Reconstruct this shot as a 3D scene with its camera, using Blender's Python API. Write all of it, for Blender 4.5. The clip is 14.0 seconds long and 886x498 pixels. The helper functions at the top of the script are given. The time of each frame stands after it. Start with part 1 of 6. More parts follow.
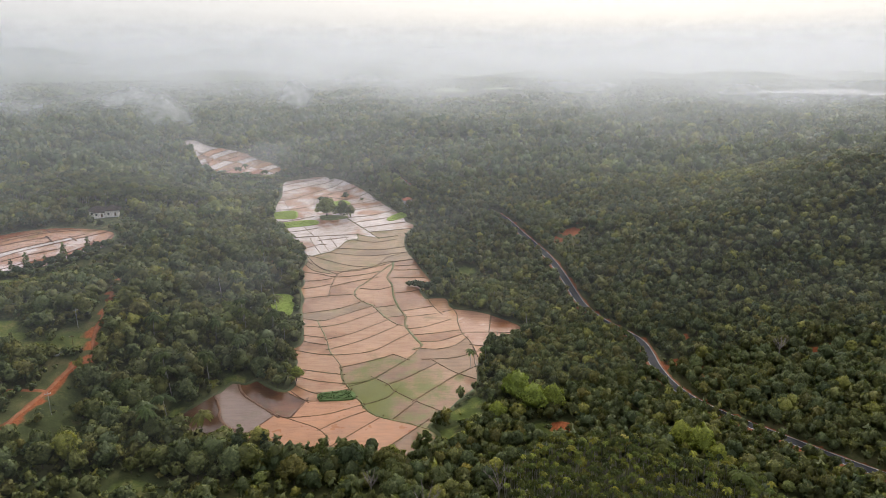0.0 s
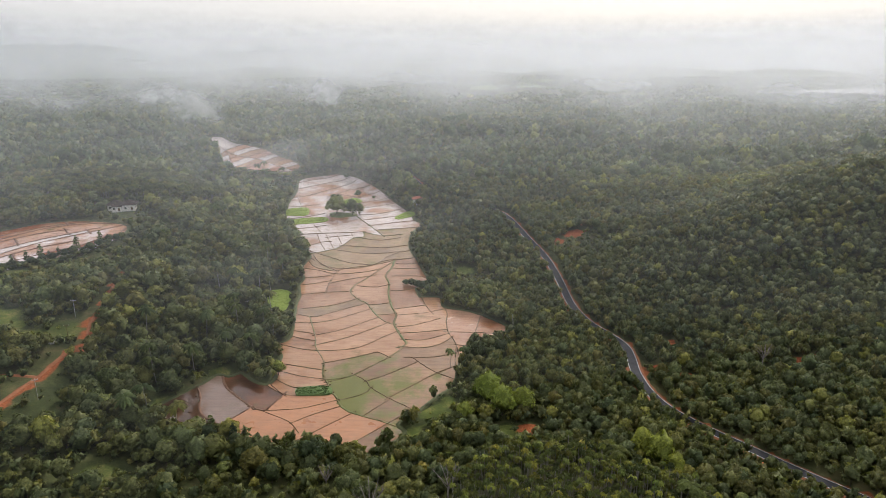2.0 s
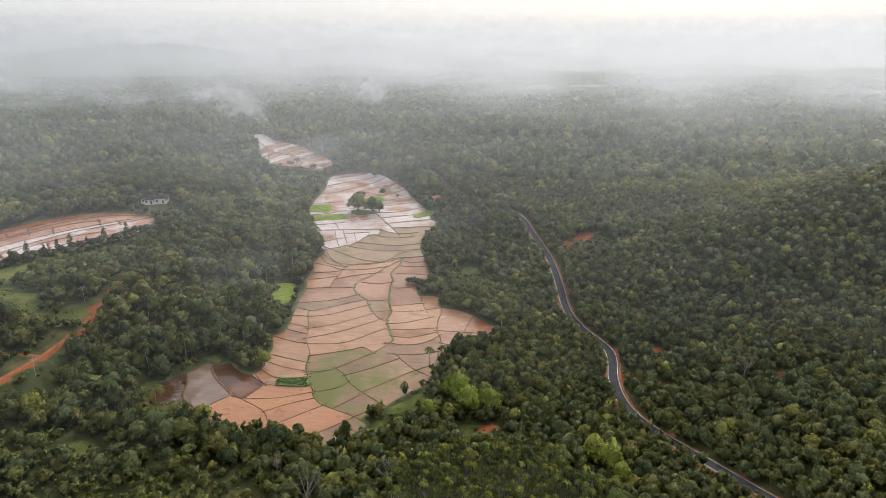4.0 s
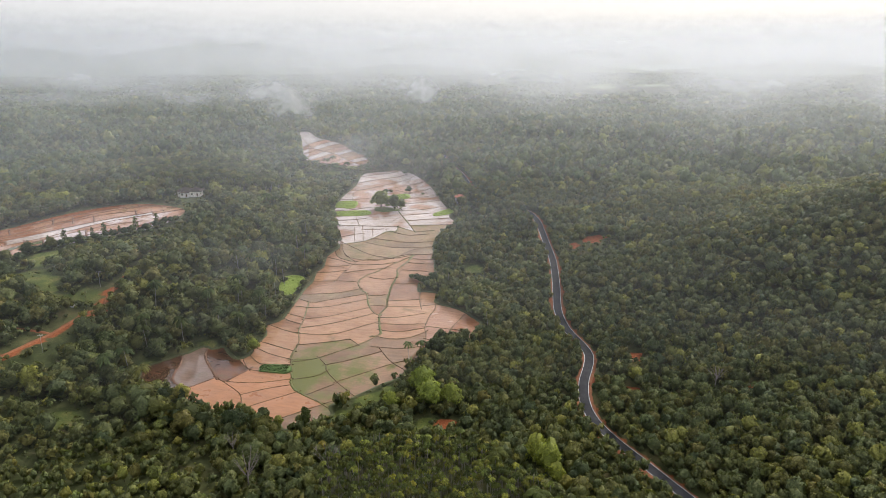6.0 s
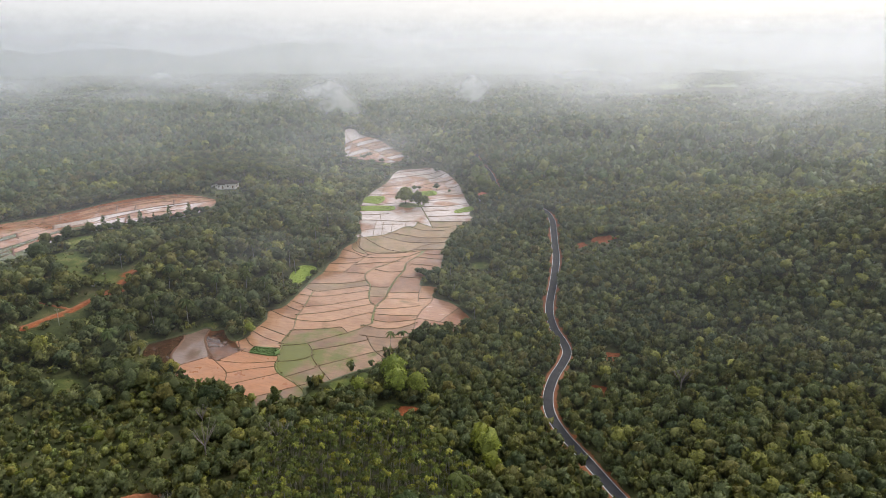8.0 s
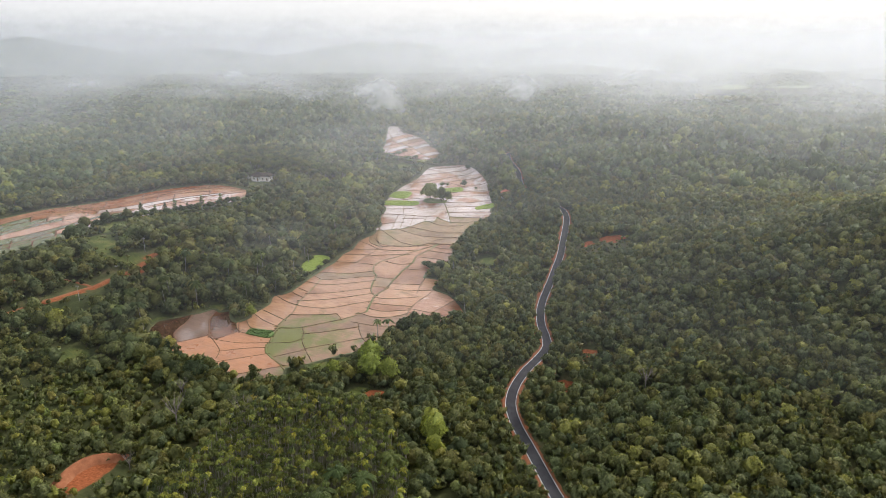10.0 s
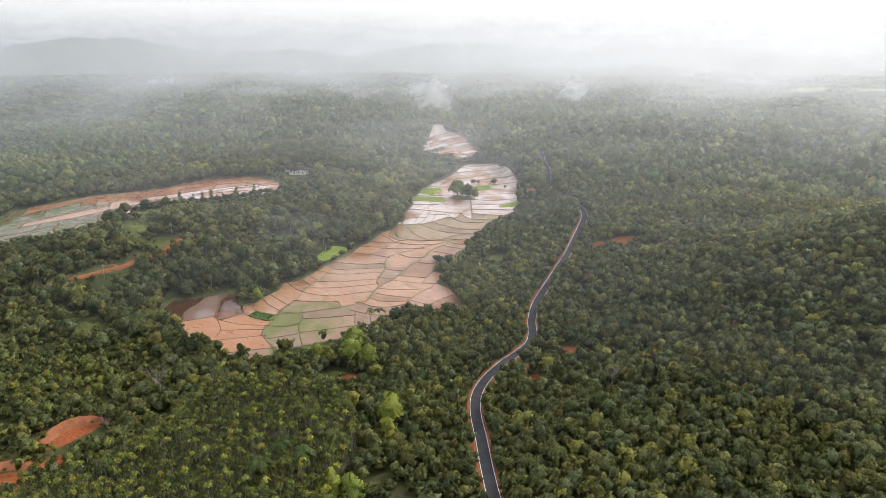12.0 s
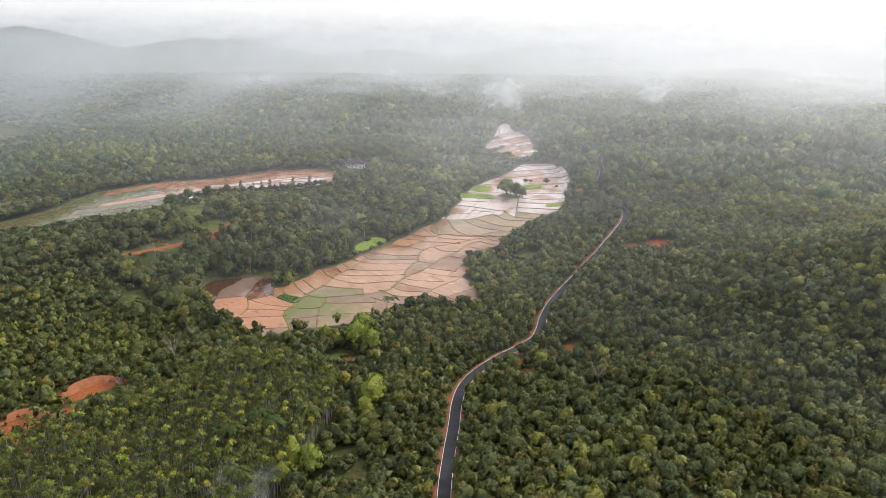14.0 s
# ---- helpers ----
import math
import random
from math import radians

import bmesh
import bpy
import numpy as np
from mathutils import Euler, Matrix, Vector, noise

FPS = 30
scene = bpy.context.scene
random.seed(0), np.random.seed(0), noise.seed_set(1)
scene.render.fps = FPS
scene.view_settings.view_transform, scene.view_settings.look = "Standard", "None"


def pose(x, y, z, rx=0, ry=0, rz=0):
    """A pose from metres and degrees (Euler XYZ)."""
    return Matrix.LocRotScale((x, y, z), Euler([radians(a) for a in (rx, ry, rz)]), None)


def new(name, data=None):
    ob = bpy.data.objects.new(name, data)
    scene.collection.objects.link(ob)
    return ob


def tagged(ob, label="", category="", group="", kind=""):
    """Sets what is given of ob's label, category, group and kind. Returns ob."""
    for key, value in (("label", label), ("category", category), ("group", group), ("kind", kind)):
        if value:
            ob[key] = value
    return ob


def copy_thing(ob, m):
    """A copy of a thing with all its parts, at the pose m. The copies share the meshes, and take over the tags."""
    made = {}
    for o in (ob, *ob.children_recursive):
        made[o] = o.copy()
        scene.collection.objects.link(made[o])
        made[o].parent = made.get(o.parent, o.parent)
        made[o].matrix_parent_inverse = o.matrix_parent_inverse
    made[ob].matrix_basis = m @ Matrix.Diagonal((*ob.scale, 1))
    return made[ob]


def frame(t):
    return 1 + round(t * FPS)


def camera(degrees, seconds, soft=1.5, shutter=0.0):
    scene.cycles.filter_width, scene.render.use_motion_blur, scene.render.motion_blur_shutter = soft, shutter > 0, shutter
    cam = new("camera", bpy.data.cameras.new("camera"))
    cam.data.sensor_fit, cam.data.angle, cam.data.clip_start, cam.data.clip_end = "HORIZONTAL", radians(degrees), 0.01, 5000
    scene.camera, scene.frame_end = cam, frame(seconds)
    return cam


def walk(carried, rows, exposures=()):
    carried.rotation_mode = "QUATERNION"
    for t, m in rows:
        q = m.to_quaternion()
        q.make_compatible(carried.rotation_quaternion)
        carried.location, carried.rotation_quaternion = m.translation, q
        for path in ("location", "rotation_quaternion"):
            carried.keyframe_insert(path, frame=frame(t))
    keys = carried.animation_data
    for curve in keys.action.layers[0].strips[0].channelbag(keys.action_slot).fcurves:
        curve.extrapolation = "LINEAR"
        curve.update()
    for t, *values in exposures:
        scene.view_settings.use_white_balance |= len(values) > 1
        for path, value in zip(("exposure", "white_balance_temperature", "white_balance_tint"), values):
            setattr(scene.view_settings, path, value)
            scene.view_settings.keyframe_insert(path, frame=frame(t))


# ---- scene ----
# ------------------------------------------------------------------ camera
cam = camera(67.17, 14.0, soft=0.75)
ROWS = [
    (0.0, 0.11, 0.04, 116.75, -15.643, 0.067, -0.029),
    (0.5, 5.02, -0.37, 117.46, -15.720, 0.036, 0.598),
    (1.0, 10.77, -0.87, 118.01, -15.790, 0.015, 1.502),
    (1.5, 17.27, -1.30, 118.48, -15.855, 0.002, 2.613),
    (2.0, 24.43, -1.59, 118.94, -15.914, -0.004, 3.880),
    (2.5, 32.18, -1.72, 119.40, -15.967, -0.002, 5.263),
    (3.0, 40.42, -1.67, 119.87, -16.014, 0.005, 6.731),
    (3.5, 49.09, -1.46, 120.34, -16.056, 0.016, 8.263),
    (4.0, 58.10, -1.09, 120.80, -16.093, 0.031, 9.842),
    (4.5, 67.39, -0.60, 121.24, -16.125, 0.049, 11.456),
    (5.0, 76.87, 0.03, 121.61, -16.152, 0.068, 13.096),
    (5.5, 86.48, 0.78, 121.92, -16.175, 0.088, 14.754),
    (6.0, 96.15, 1.68, 122.14, -16.193, 0.107, 16.423),
    (6.5, 105.84, 2.75, 122.25, -16.206, 0.125, 18.097),
    (7.0, 115.50, 4.00, 122.27, -16.215, 0.141, 19.772),
    (7.5, 125.07, 5.47, 122.17, -16.220, 0.153, 21.441),
    (8.0, 134.53, 7.19, 121.98, -16.222, 0.161, 23.101),
    (8.5, 143.85, 9.18, 121.71, -16.219, 0.163, 24.749),
    (9.0, 153.00, 11.45, 121.36, -16.213, 0.160, 26.383),
    (9.5, 161.99, 14.02, 120.97, -16.204, 0.148, 28.004),
    (10.0, 170.81, 16.89, 120.54, -16.192, 0.129, 29.616),
    (10.5, 179.45, 20.04, 120.09, -16.176, 0.100, 31.230),
    (11.0, 187.92, 23.45, 119.64, -16.157, 0.060, 32.858),
    (11.5, 196.23, 27.11, 119.19, -16.136, 0.010, 34.522),
    (12.0, 204.38, 31.00, 118.73, -16.112, -0.054, 36.252),
    (12.5, 212.37, 35.12, 118.26, -16.086, -0.130, 38.084),
    (13.0, 220.19, 39.51, 117.72, -16.057, -0.221, 40.067),
    (13.5, 227.80, 44.23, 117.06, -16.027, -0.327, 42.262),
    (14.0, 235.17, 49.44, 116.21, -15.994, -0.449, 44.741),
]
walk(cam, [(t, pose(x, y, z, 90 + pitch, roll, yaw)) for t, x, y, z, pitch, roll, yaw in ROWS],
     exposures=[(0.0, -0.08), (5.0, 0.03), (8.0, 0.1), (11.0, 0.24), (14.0, 0.33)])

# ------------------------------------------------------------------ sky and sun
SUN_ELEV, SUN_TURN = radians(42), radians(-18)      # turn: clockwise from +y is positive x
world = bpy.data.worlds.new("world")
scene.world = world
world.use_nodes = True
wn, wl = world.node_tree.nodes, world.node_tree.links
wn.clear()
sky = wn.new("ShaderNodeTexSky")
sky.sky_type, sky.sun_disc, sky.sun_elevation, sky.sun_rotation = "NISHITA", False, SUN_ELEV, radians(18)
sky.air_density, sky.dust_density, sky.ozone_density = 1.0, 6.0, 1.0
bg1, bg2, add, wout = wn.new("ShaderNodeBackground"), wn.new("ShaderNodeBackground"), wn.new("ShaderNodeAddShader"), wn.new("ShaderNodeOutputWorld")
bg1.inputs["Strength"].default_value = 0.058
bg2.inputs["Color"].default_value = (0.96, 0.97, 1.0, 1)   # the closed cloud deck
bg2.inputs["Strength"].default_value = 0.755
wl.new(sky.outputs[0], bg1.inputs[0])
wl.new(bg1.outputs[0], add.inputs[0])
wl.new(bg2.outputs[0], add.inputs[1])
wl.new(add.outputs[0], wout.inputs[0])
sun_lamp = bpy.data.lights.new("sun", "SUN")
sun_lamp.energy, sun_lamp.angle, sun_lamp.color = 2.0, radians(16), (1.0, 0.965, 0.91)
sun = new("sun", sun_lamp)
sun.rotation_euler = (math.pi / 2 - SUN_ELEV, 0, SUN_TURN + math.pi)
scene.cycles.transparent_max_bounces = 64
rng = np.random.default_rng(7)


# ------------------------------------------------------------------ material helpers
def material(name):
    m = bpy.data.materials.new(name)
    m.use_nodes = True
    nt = m.node_tree
    return m, nt, nt.nodes["Principled BSDF"]


def node(nt, kind, **values):
    n = nt.nodes.new(kind)
    for key, v in values.items():
        n.inputs[key.replace("_", " ")].default_value = v
    return n


def grain(nt, scale, detail=4.0, rough=0.55, source=None):
    n = node(nt, "ShaderNodeTexNoise", Scale=scale, Detail=detail, Roughness=rough)
    if source is None:
        source = nt.nodes.new("ShaderNodeNewGeometry").outputs["Position"]
    nt.links.new(source, n.inputs["Vector"])
    return n.outputs["Fac"]


def ramp(nt, fac, stops):
    n = nt.nodes.new("ShaderNodeValToRGB")
    while len(n.color_ramp.elements) < len(stops):
        n.color_ramp.elements.new(0.5)
    for el, (p, c) in zip(n.color_ramp.elements, stops):
        el.position, el.color = p, (*c, 1) if len(c) == 3 else c
    nt.links.new(fac, n.inputs["Fac"])
    return n.outputs["Color"]


def blend(nt, fac, a, b, mode="MIX"):
    n = nt.nodes.new("ShaderNodeMix")
    n.data_type, n.blend_type = "RGBA", mode
    for k, v in ((0, fac), (6, a), (7, b)):
        if isinstance(v, (int, float)):
            n.inputs[k].default_value = v
        elif isinstance(v, tuple):
            n.inputs[k].default_value = (*v, 1)
        else:
            nt.links.new(v, n.inputs[k])
    return n.outputs[2]


def math_node(nt, op, a, b=0.0, clamp=False):
    n = nt.nodes.new("ShaderNodeMath")
    n.operation, n.use_clamp = op, clamp
    for k, v in ((0, a), (1, b)):
        if isinstance(v, (int, float)):
            n.inputs[k].default_value = v
        else:
            nt.links.new(v, n.inputs[k])
    return n.outputs[0]


def bump(nt, bsdf, height, strength=0.4, distance=0.1):
    n = node(nt, "ShaderNodeBump", Strength=strength, Distance=distance)
    nt.links.new(height, n.inputs["Height"])
    nt.links.new(n.outputs[0], bsdf.inputs["Normal"])


def attribute(nt, name):
    n = nt.nodes.new("ShaderNodeAttribute")
    n.attribute_name = name
    return n.outputs["Fac"]


def leaf_material(name, dark, light, yellow, per_object=False, gloss=0.5, calm=False):
    """Foliage: a tint for each tree, a finer one for each clump of leaves."""
    m, nt, b = material(name)
    if per_object:
        tree = nt.nodes.new("ShaderNodeObjectInfo").outputs["Random"]
    else:
        tree = attribute(nt, "tint")
    clump = nt.nodes.new("ShaderNodeNewGeometry").outputs["Random Per Island"]
    base = ramp(nt, tree, [(0.0, dark), (0.55, tuple((a + c) / 2 for a, c in zip(dark, light))), (0.86, light), (1.0, yellow)])
    fine = ramp(nt, clump, [(0.0, (0.74, 0.76, 0.75)), (0.5, (0.98, 0.98, 0.98)), (1.0, (1.25, 1.23, 1.16))] if calm else [(0.0, (0.72, 0.74, 0.72)), (0.5, (0.97, 0.97, 0.97)), (1.0, (1.26, 1.23, 1.15))])
    cast = math_node(nt, "FRACT", math_node(nt, "MULTIPLY", tree, 41.7))      # some trees run to olive, some to blue-green
    base = blend(nt, 1.0, base, ramp(nt, cast, [(0.0, (0.9, 0.99, 1.1)), (0.4, (1.0, 1.0, 1.0)), (0.75, (1.08, 1.02, 0.84)), (1.0, (1.22, 1.0, 0.8))]), "MULTIPLY")
    col = blend(nt, 1.0, base, fine, "MULTIPLY")
    place = nt.nodes.new("ShaderNodeNewGeometry").outputs["Position"]
    leafy = ramp(nt, grain(nt, 1.5, 4, 0.8, place), [(0.36, (0.66, 0.68, 0.68)), (0.5, (1.0, 1.0, 0.98)), (0.66, (1.34, 1.32, 1.2))])
    col = blend(nt, 0.5 if calm else 1.0, col, leafy, "MULTIPLY")
    nt.links.new(col, b.inputs["Base Color"])
    b.inputs["Roughness"].default_value = gloss
    b.inputs["Specular IOR Level"].default_value = 0.15
    if not calm:
        bump(nt, b, grain(nt, 1.5, 2, 0.6, place), 0.8, 0.5)
    trans = nt.nodes.new("ShaderNodeBsdfTranslucent")
    nt.links.new(blend(nt, 1.0, col, (1.2, 1.25, 0.6), "MULTIPLY"), trans.inputs["Color"])
    mix = node(nt, "ShaderNodeMixShader", Fac=0.33)
    nt.links.new(b.outputs[0], mix.inputs[1])
    nt.links.new(trans.outputs[0], mix.inputs[2])
    nt.links.new(mix.outputs[0], nt.nodes["Material Output"].inputs["Surface"])
    return m


def simple_material(name, stops, scale, rough=0.85, relief=0.3, depth=0.05, spec=0.3):
    m, nt, b = material(name)
    g1 = grain(nt, scale, 6)
    g2 = grain(nt, scale * 9, 3)
    nt.links.new(ramp(nt, math_node(nt, "ADD", math_node(nt, "MULTIPLY", g1, 0.7), math_node(nt, "MULTIPLY", g2, 0.3)), stops), b.inputs["Base Color"])
    b.inputs["Roughness"].default_value = rough
    b.inputs["Specular IOR Level"].default_value = spec
    bump(nt, b, g2, relief, depth)
    return m


def ground_material():
    m, nt, b = material("ground_earth_and_grass")
    mid, fine = grain(nt, 0.15, 6), grain(nt, 1.3, 4)
    under = ramp(nt, mid, [(0.3, (0.04, 0.046, 0.018)), (0.5, (0.07, 0.076, 0.028)), (0.68, (0.12, 0.105, 0.046))])
    grass = ramp(nt, mid, [(0.32, (0.03, 0.036, 0.013)), (0.45, (0.05, 0.058, 0.02)), (0.55, (0.075, 0.08, 0.028)), (0.68, (0.11, 0.092, 0.048))])
    grass = blend(nt, ramp(nt, fine, [(0.42, (0, 0, 0)), (0.6, (0.75, 0.75, 0.75))]), grass, (0.035, 0.048, 0.017))
    lush = ramp(nt, attribute(nt, "grass"), [(0.8, (1, 1, 1)), (0.97, (1.8, 1.85, 1.3))])
    grass = blend(nt, 1.0, grass, lush, "MULTIPLY")
    soil = ramp(nt, fine, [(0.25, (0.14, 0.04, 0.014)), (0.5, (0.25, 0.075, 0.027)), (0.75, (0.34, 0.12, 0.05))])
    ga = math_node(nt, "ADD", attribute(nt, "grass"), math_node(nt, "MULTIPLY", math_node(nt, "SUBTRACT", mid, 0.5), 1.2))
    sa = math_node(nt, "ADD", attribute(nt, "soil"), math_node(nt, "MULTIPLY", math_node(nt, "SUBTRACT", mid, 0.5), 1.0))
    col = blend(nt, ramp(nt, ga, [(0.4, (0, 0, 0)), (0.6, (1, 1, 1))]), under, grass)
    col = blend(nt, ramp(nt, sa, [(0.45, (0, 0, 0)), (0.6, (1, 1, 1))]), col, soil)
    nt.links.new(col, b.inputs["Base Color"])
    b.inputs["Roughness"].default_value = 0.95
    b.inputs["Specular IOR Level"].default_value = 0.15
    bump(nt, b, fine, 0.6, 0.4)
    return m


def paddy_material(name, silt, clear, green, amount, rough=0.07, depth=0.06, bed=None):
    """Flooded paddy: silty water of varying depth, with seedlings or algae in places, thickest about bed (x, y, reach)."""
    m, nt, b = material(name)
    pick = nt.nodes.new("ShaderNodeObjectInfo").outputs["Random"]
    mid, fine = grain(nt, 0.16, 5), grain(nt, 1.1, 4)
    patch = grain(nt, 0.055, 5, 0.5)
    shift = math_node(nt, "ADD", math_node(nt, "MULTIPLY", patch, 1.25), math_node(nt, "MULTIPLY", math_node(nt, "SUBTRACT", pick, 0.62 + depth * 3), 0.34))
    col = ramp(nt, shift, [(0.28, clear), (0.37, tuple(0.4 * s + 0.6 * c for s, c in zip(silt, clear))), (0.47, silt), (0.8, tuple(min(1, 1.18 * s) for s in silt))])
    strokes = nt.nodes.new("ShaderNodeMapping")
    strokes.inputs["Scale"].default_value = (0.22, 1.0, 1.0)
    nt.links.new(nt.nodes.new("ShaderNodeNewGeometry").outputs["Position"], strokes.inputs["Vector"])
    wash = ramp(nt, grain(nt, 0.7, 5, 0.6, strokes.outputs[0]), [(0.3, (0.78, 0.75, 0.72)), (0.52, (1, 1, 1)), (0.75, (1.2, 1.17, 1.13))])
    col = blend(nt, 1.0, col, wash, "MULTIPLY")
    tone = ramp(nt, math_node(nt, "FRACT", math_node(nt, "MULTIPLY", pick, 7.31)), [(0.0, (0.9, 0.89, 0.88)), (0.5, (1, 1, 1)), (1.0, (1.08, 1.08, 1.09))])
    col = blend(nt, 1.0, col, tone, "MULTIPLY")
    g = math_node(nt, "ADD", math_node(nt, "MULTIPLY", patch, 2.4), math_node(nt, "ADD", math_node(nt, "MULTIPLY", mid, 1.0), math_node(nt, "MULTIPLY", fine, 0.6)))
    g = math_node(nt, "ADD", g, amount - 2.0)
    if bed:
        away = nt.nodes.new("ShaderNodeVectorMath")
        away.operation = "DISTANCE"
        away.inputs[1].default_value = (bed[0], bed[1], 0)
        nt.links.new(nt.nodes.new("ShaderNodeNewGeometry").outputs["Position"], away.inputs[0])
        g = math_node(nt, "SUBTRACT", g, math_node(nt, "MULTIPLY", away.outputs["Value"], 1.0 / bed[2]))
    cover = ramp(nt, g, [(0.36, (0, 0, 0)), (0.8, (0.88, 0.88, 0.88))])
    col = blend(nt, cover, col, green)
    nt.links.new(col, b.inputs["Base Color"])
    nt.links.new(ramp(nt, mid, [(0.3, (rough, rough, rough)), (0.7, (rough * 3, rough * 3, rough * 3))]), b.inputs["Roughness"])
    nt.links.new(blend(nt, cover, (0.5, 0.5, 0.5), (0.12, 0.12, 0.12)), b.inputs["Specular IOR Level"])
    b.inputs["IOR"].default_value = 1.42
    bump(nt, b, grain(nt, 0.9, 3), 0.04, 0.05)
    return m


M_GROUND = ground_material()
M_LEAF = leaf_material("forest_leaves", (0.095, 0.112, 0.052), (0.196, 0.208, 0.083), (0.27, 0.295, 0.092))
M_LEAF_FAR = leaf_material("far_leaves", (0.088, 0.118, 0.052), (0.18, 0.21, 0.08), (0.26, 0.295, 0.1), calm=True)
M_LEAF_OWN = leaf_material("tree_leaves", (0.086, 0.105, 0.047), (0.187, 0.2, 0.078), (0.305, 0.308, 0.088), per_object=True)
M_LEAF_YELLOW = leaf_material("yellow_green_leaves", (0.24, 0.27, 0.055), (0.3, 0.33, 0.065), (0.38, 0.4, 0.075), per_object=True)
M_LEAF_DARK = leaf_material("dark_leaves", (0.0605, 0.077, 0.033), (0.088, 0.11, 0.044), (0.121, 0.143, 0.055), per_object=True)
M_PALM = leaf_material("palm_fronds", (0.034, 0.043, 0.014), (0.135, 0.155, 0.036), (0.275, 0.29, 0.06), gloss=0.6)
M_BARK = simple_material("bark", [(0.3, (0.05, 0.04, 0.03)), (0.7, (0.16, 0.13, 0.10))], 2.0)
M_BARK_PALE = simple_material("pale_bark", [(0.3, (0.22, 0.2, 0.17)), (0.7, (0.42, 0.39, 0.34))], 2.0)
M_SOIL = simple_material("red_laterite", [(0.25, (0.15, 0.05, 0.02)), (0.5, (0.25, 0.092, 0.04)), (0.78, (0.34, 0.15, 0.075))], 0.5, depth=0.15)
M_ASPHALT = simple_material("asphalt", [(0.3, (0.032, 0.032, 0.036)), (0.6, (0.05, 0.05, 0.055)), (0.8, (0.075, 0.075, 0.08))], 0.4, rough=0.85, spec=0.15)
M_LINE = simple_material("road_paint", [(0.3, (0.55, 0.54, 0.52)), (0.6, (0.8, 0.8, 0.78))], 1.5, rough=0.6)
M_BUND = simple_material("bund_earth_and_grass", [(0.34, (0.19, 0.12, 0.065)), (0.46, (0.16, 0.13, 0.055)), (0.54, (0.12, 0.13, 0.042)), (0.72, (0.095, 0.125, 0.035))], 0.06, depth=0.1)
M_BUND_THIN = simple_material("narrow_earth_bund", [(0.3, (0.17, 0.092, 0.05)), (0.5, (0.14, 0.092, 0.046)), (0.7, (0.11, 0.1, 0.04))], 0.08, depth=0.1)
M_BUND_PALE = simple_material("pale_mud_bund", [(0.3, (0.15, 0.09, 0.055)), (0.55, (0.2, 0.13, 0.085)), (0.72, (0.14, 0.13, 0.06))], 0.08, depth=0.1)
M_MUD_BUND = simple_material("red_mud_bund", [(0.3, (0.11, 0.055, 0.032)), (0.7, (0.19, 0.10, 0.06))], 0.2, depth=0.1)
M_BANK = simple_material("bank_grass", [(0.3, (0.05, 0.05, 0.022)), (0.55, (0.075, 0.085, 0.03)), (0.75, (0.12, 0.12, 0.05))], 0.2, depth=0.2)
M_ISLET = simple_material("islet_grass", [(0.3, (0.08, 0.095, 0.03)), (0.6, (0.13, 0.15, 0.045)), (0.8, (0.16, 0.12, 0.06))], 0.4, depth=0.15)
M_TRUNK = simple_material("areca_bark", [(0.3, (0.17, 0.155, 0.13)), (0.7, (0.38, 0.35, 0.3))], 2.0)
M_SILT = paddy_material("silty_paddy_water", (0.335, 0.186, 0.106), (0.235, 0.113, 0.058), (0.09, 0.09, 0.035), 0.0)
M_OLIVE = paddy_material("olive_paddy_water", (0.26, 0.165, 0.085), (0.19, 0.112, 0.055), (0.135, 0.12, 0.04), 0.28)
M_GREENISH = paddy_material("algae_paddy_water", (0.25, 0.15, 0.088), (0.18, 0.105, 0.06), (0.11, 0.128, 0.032), 1.0, bed=(-22, 214, 46))
M_POND = paddy_material("clear_brown_paddy_water", (0.14, 0.058, 0.028), (0.07, 0.03, 0.014), (0.06, 0.065, 0.025), 0.1, rough=0.02, depth=0.18)
M_ORANGE = paddy_material("orange_mud_paddy", (0.35, 0.165, 0.083), (0.28, 0.115, 0.055), (0.17, 0.11, 0.055), 0.0, rough=0.2)
# sky reflection painted into the pale first colour; the brown patches are mud
M_PAINTED_SHEEN = paddy_material("paddy_water_painted_reflection", (0.5, 0.42, 0.385), (0.33, 0.17, 0.1), (0.24, 0.17, 0.12), 0.0, rough=0.03, depth=0.09)
M_LAVENDER = paddy_material("pale_still_paddy_water", (0.17, 0.115, 0.09), (0.07, 0.035, 0.018), (0.06, 0.06, 0.03), 0.12, rough=0.02, depth=0.2)
M_RUST = paddy_material("rust_red_paddy_mud", (0.33, 0.185, 0.12), (0.24, 0.095, 0.04), (0.2, 0.1, 0.05), 0.0, rough=0.1)
M_WEST = paddy_material("red_brown_still_water", (0.36, 0.19, 0.115), (0.27, 0.1, 0.042), (0.10, 0.10, 0.035), 0.1, rough=0.05, depth=0.16)
M_MARSH = paddy_material("marshy_green_water", (0.15, 0.12, 0.06), (0.11, 0.09, 0.04), (0.085, 0.10, 0.03), 0.75)
M_SEEDLING = simple_material("rice_seedlings", [(0.3, (0.15, 0.21, 0.028)), (0.6, (0.24, 0.31, 0.045))], 0.8, depth=0.2)


# ------------------------------------------------------------------ the lie of the land
def sst(a, b, x):
    t = np.clip((x - a) / (b - a), 0, 1)
    return t * t * (3 - 2 * t)


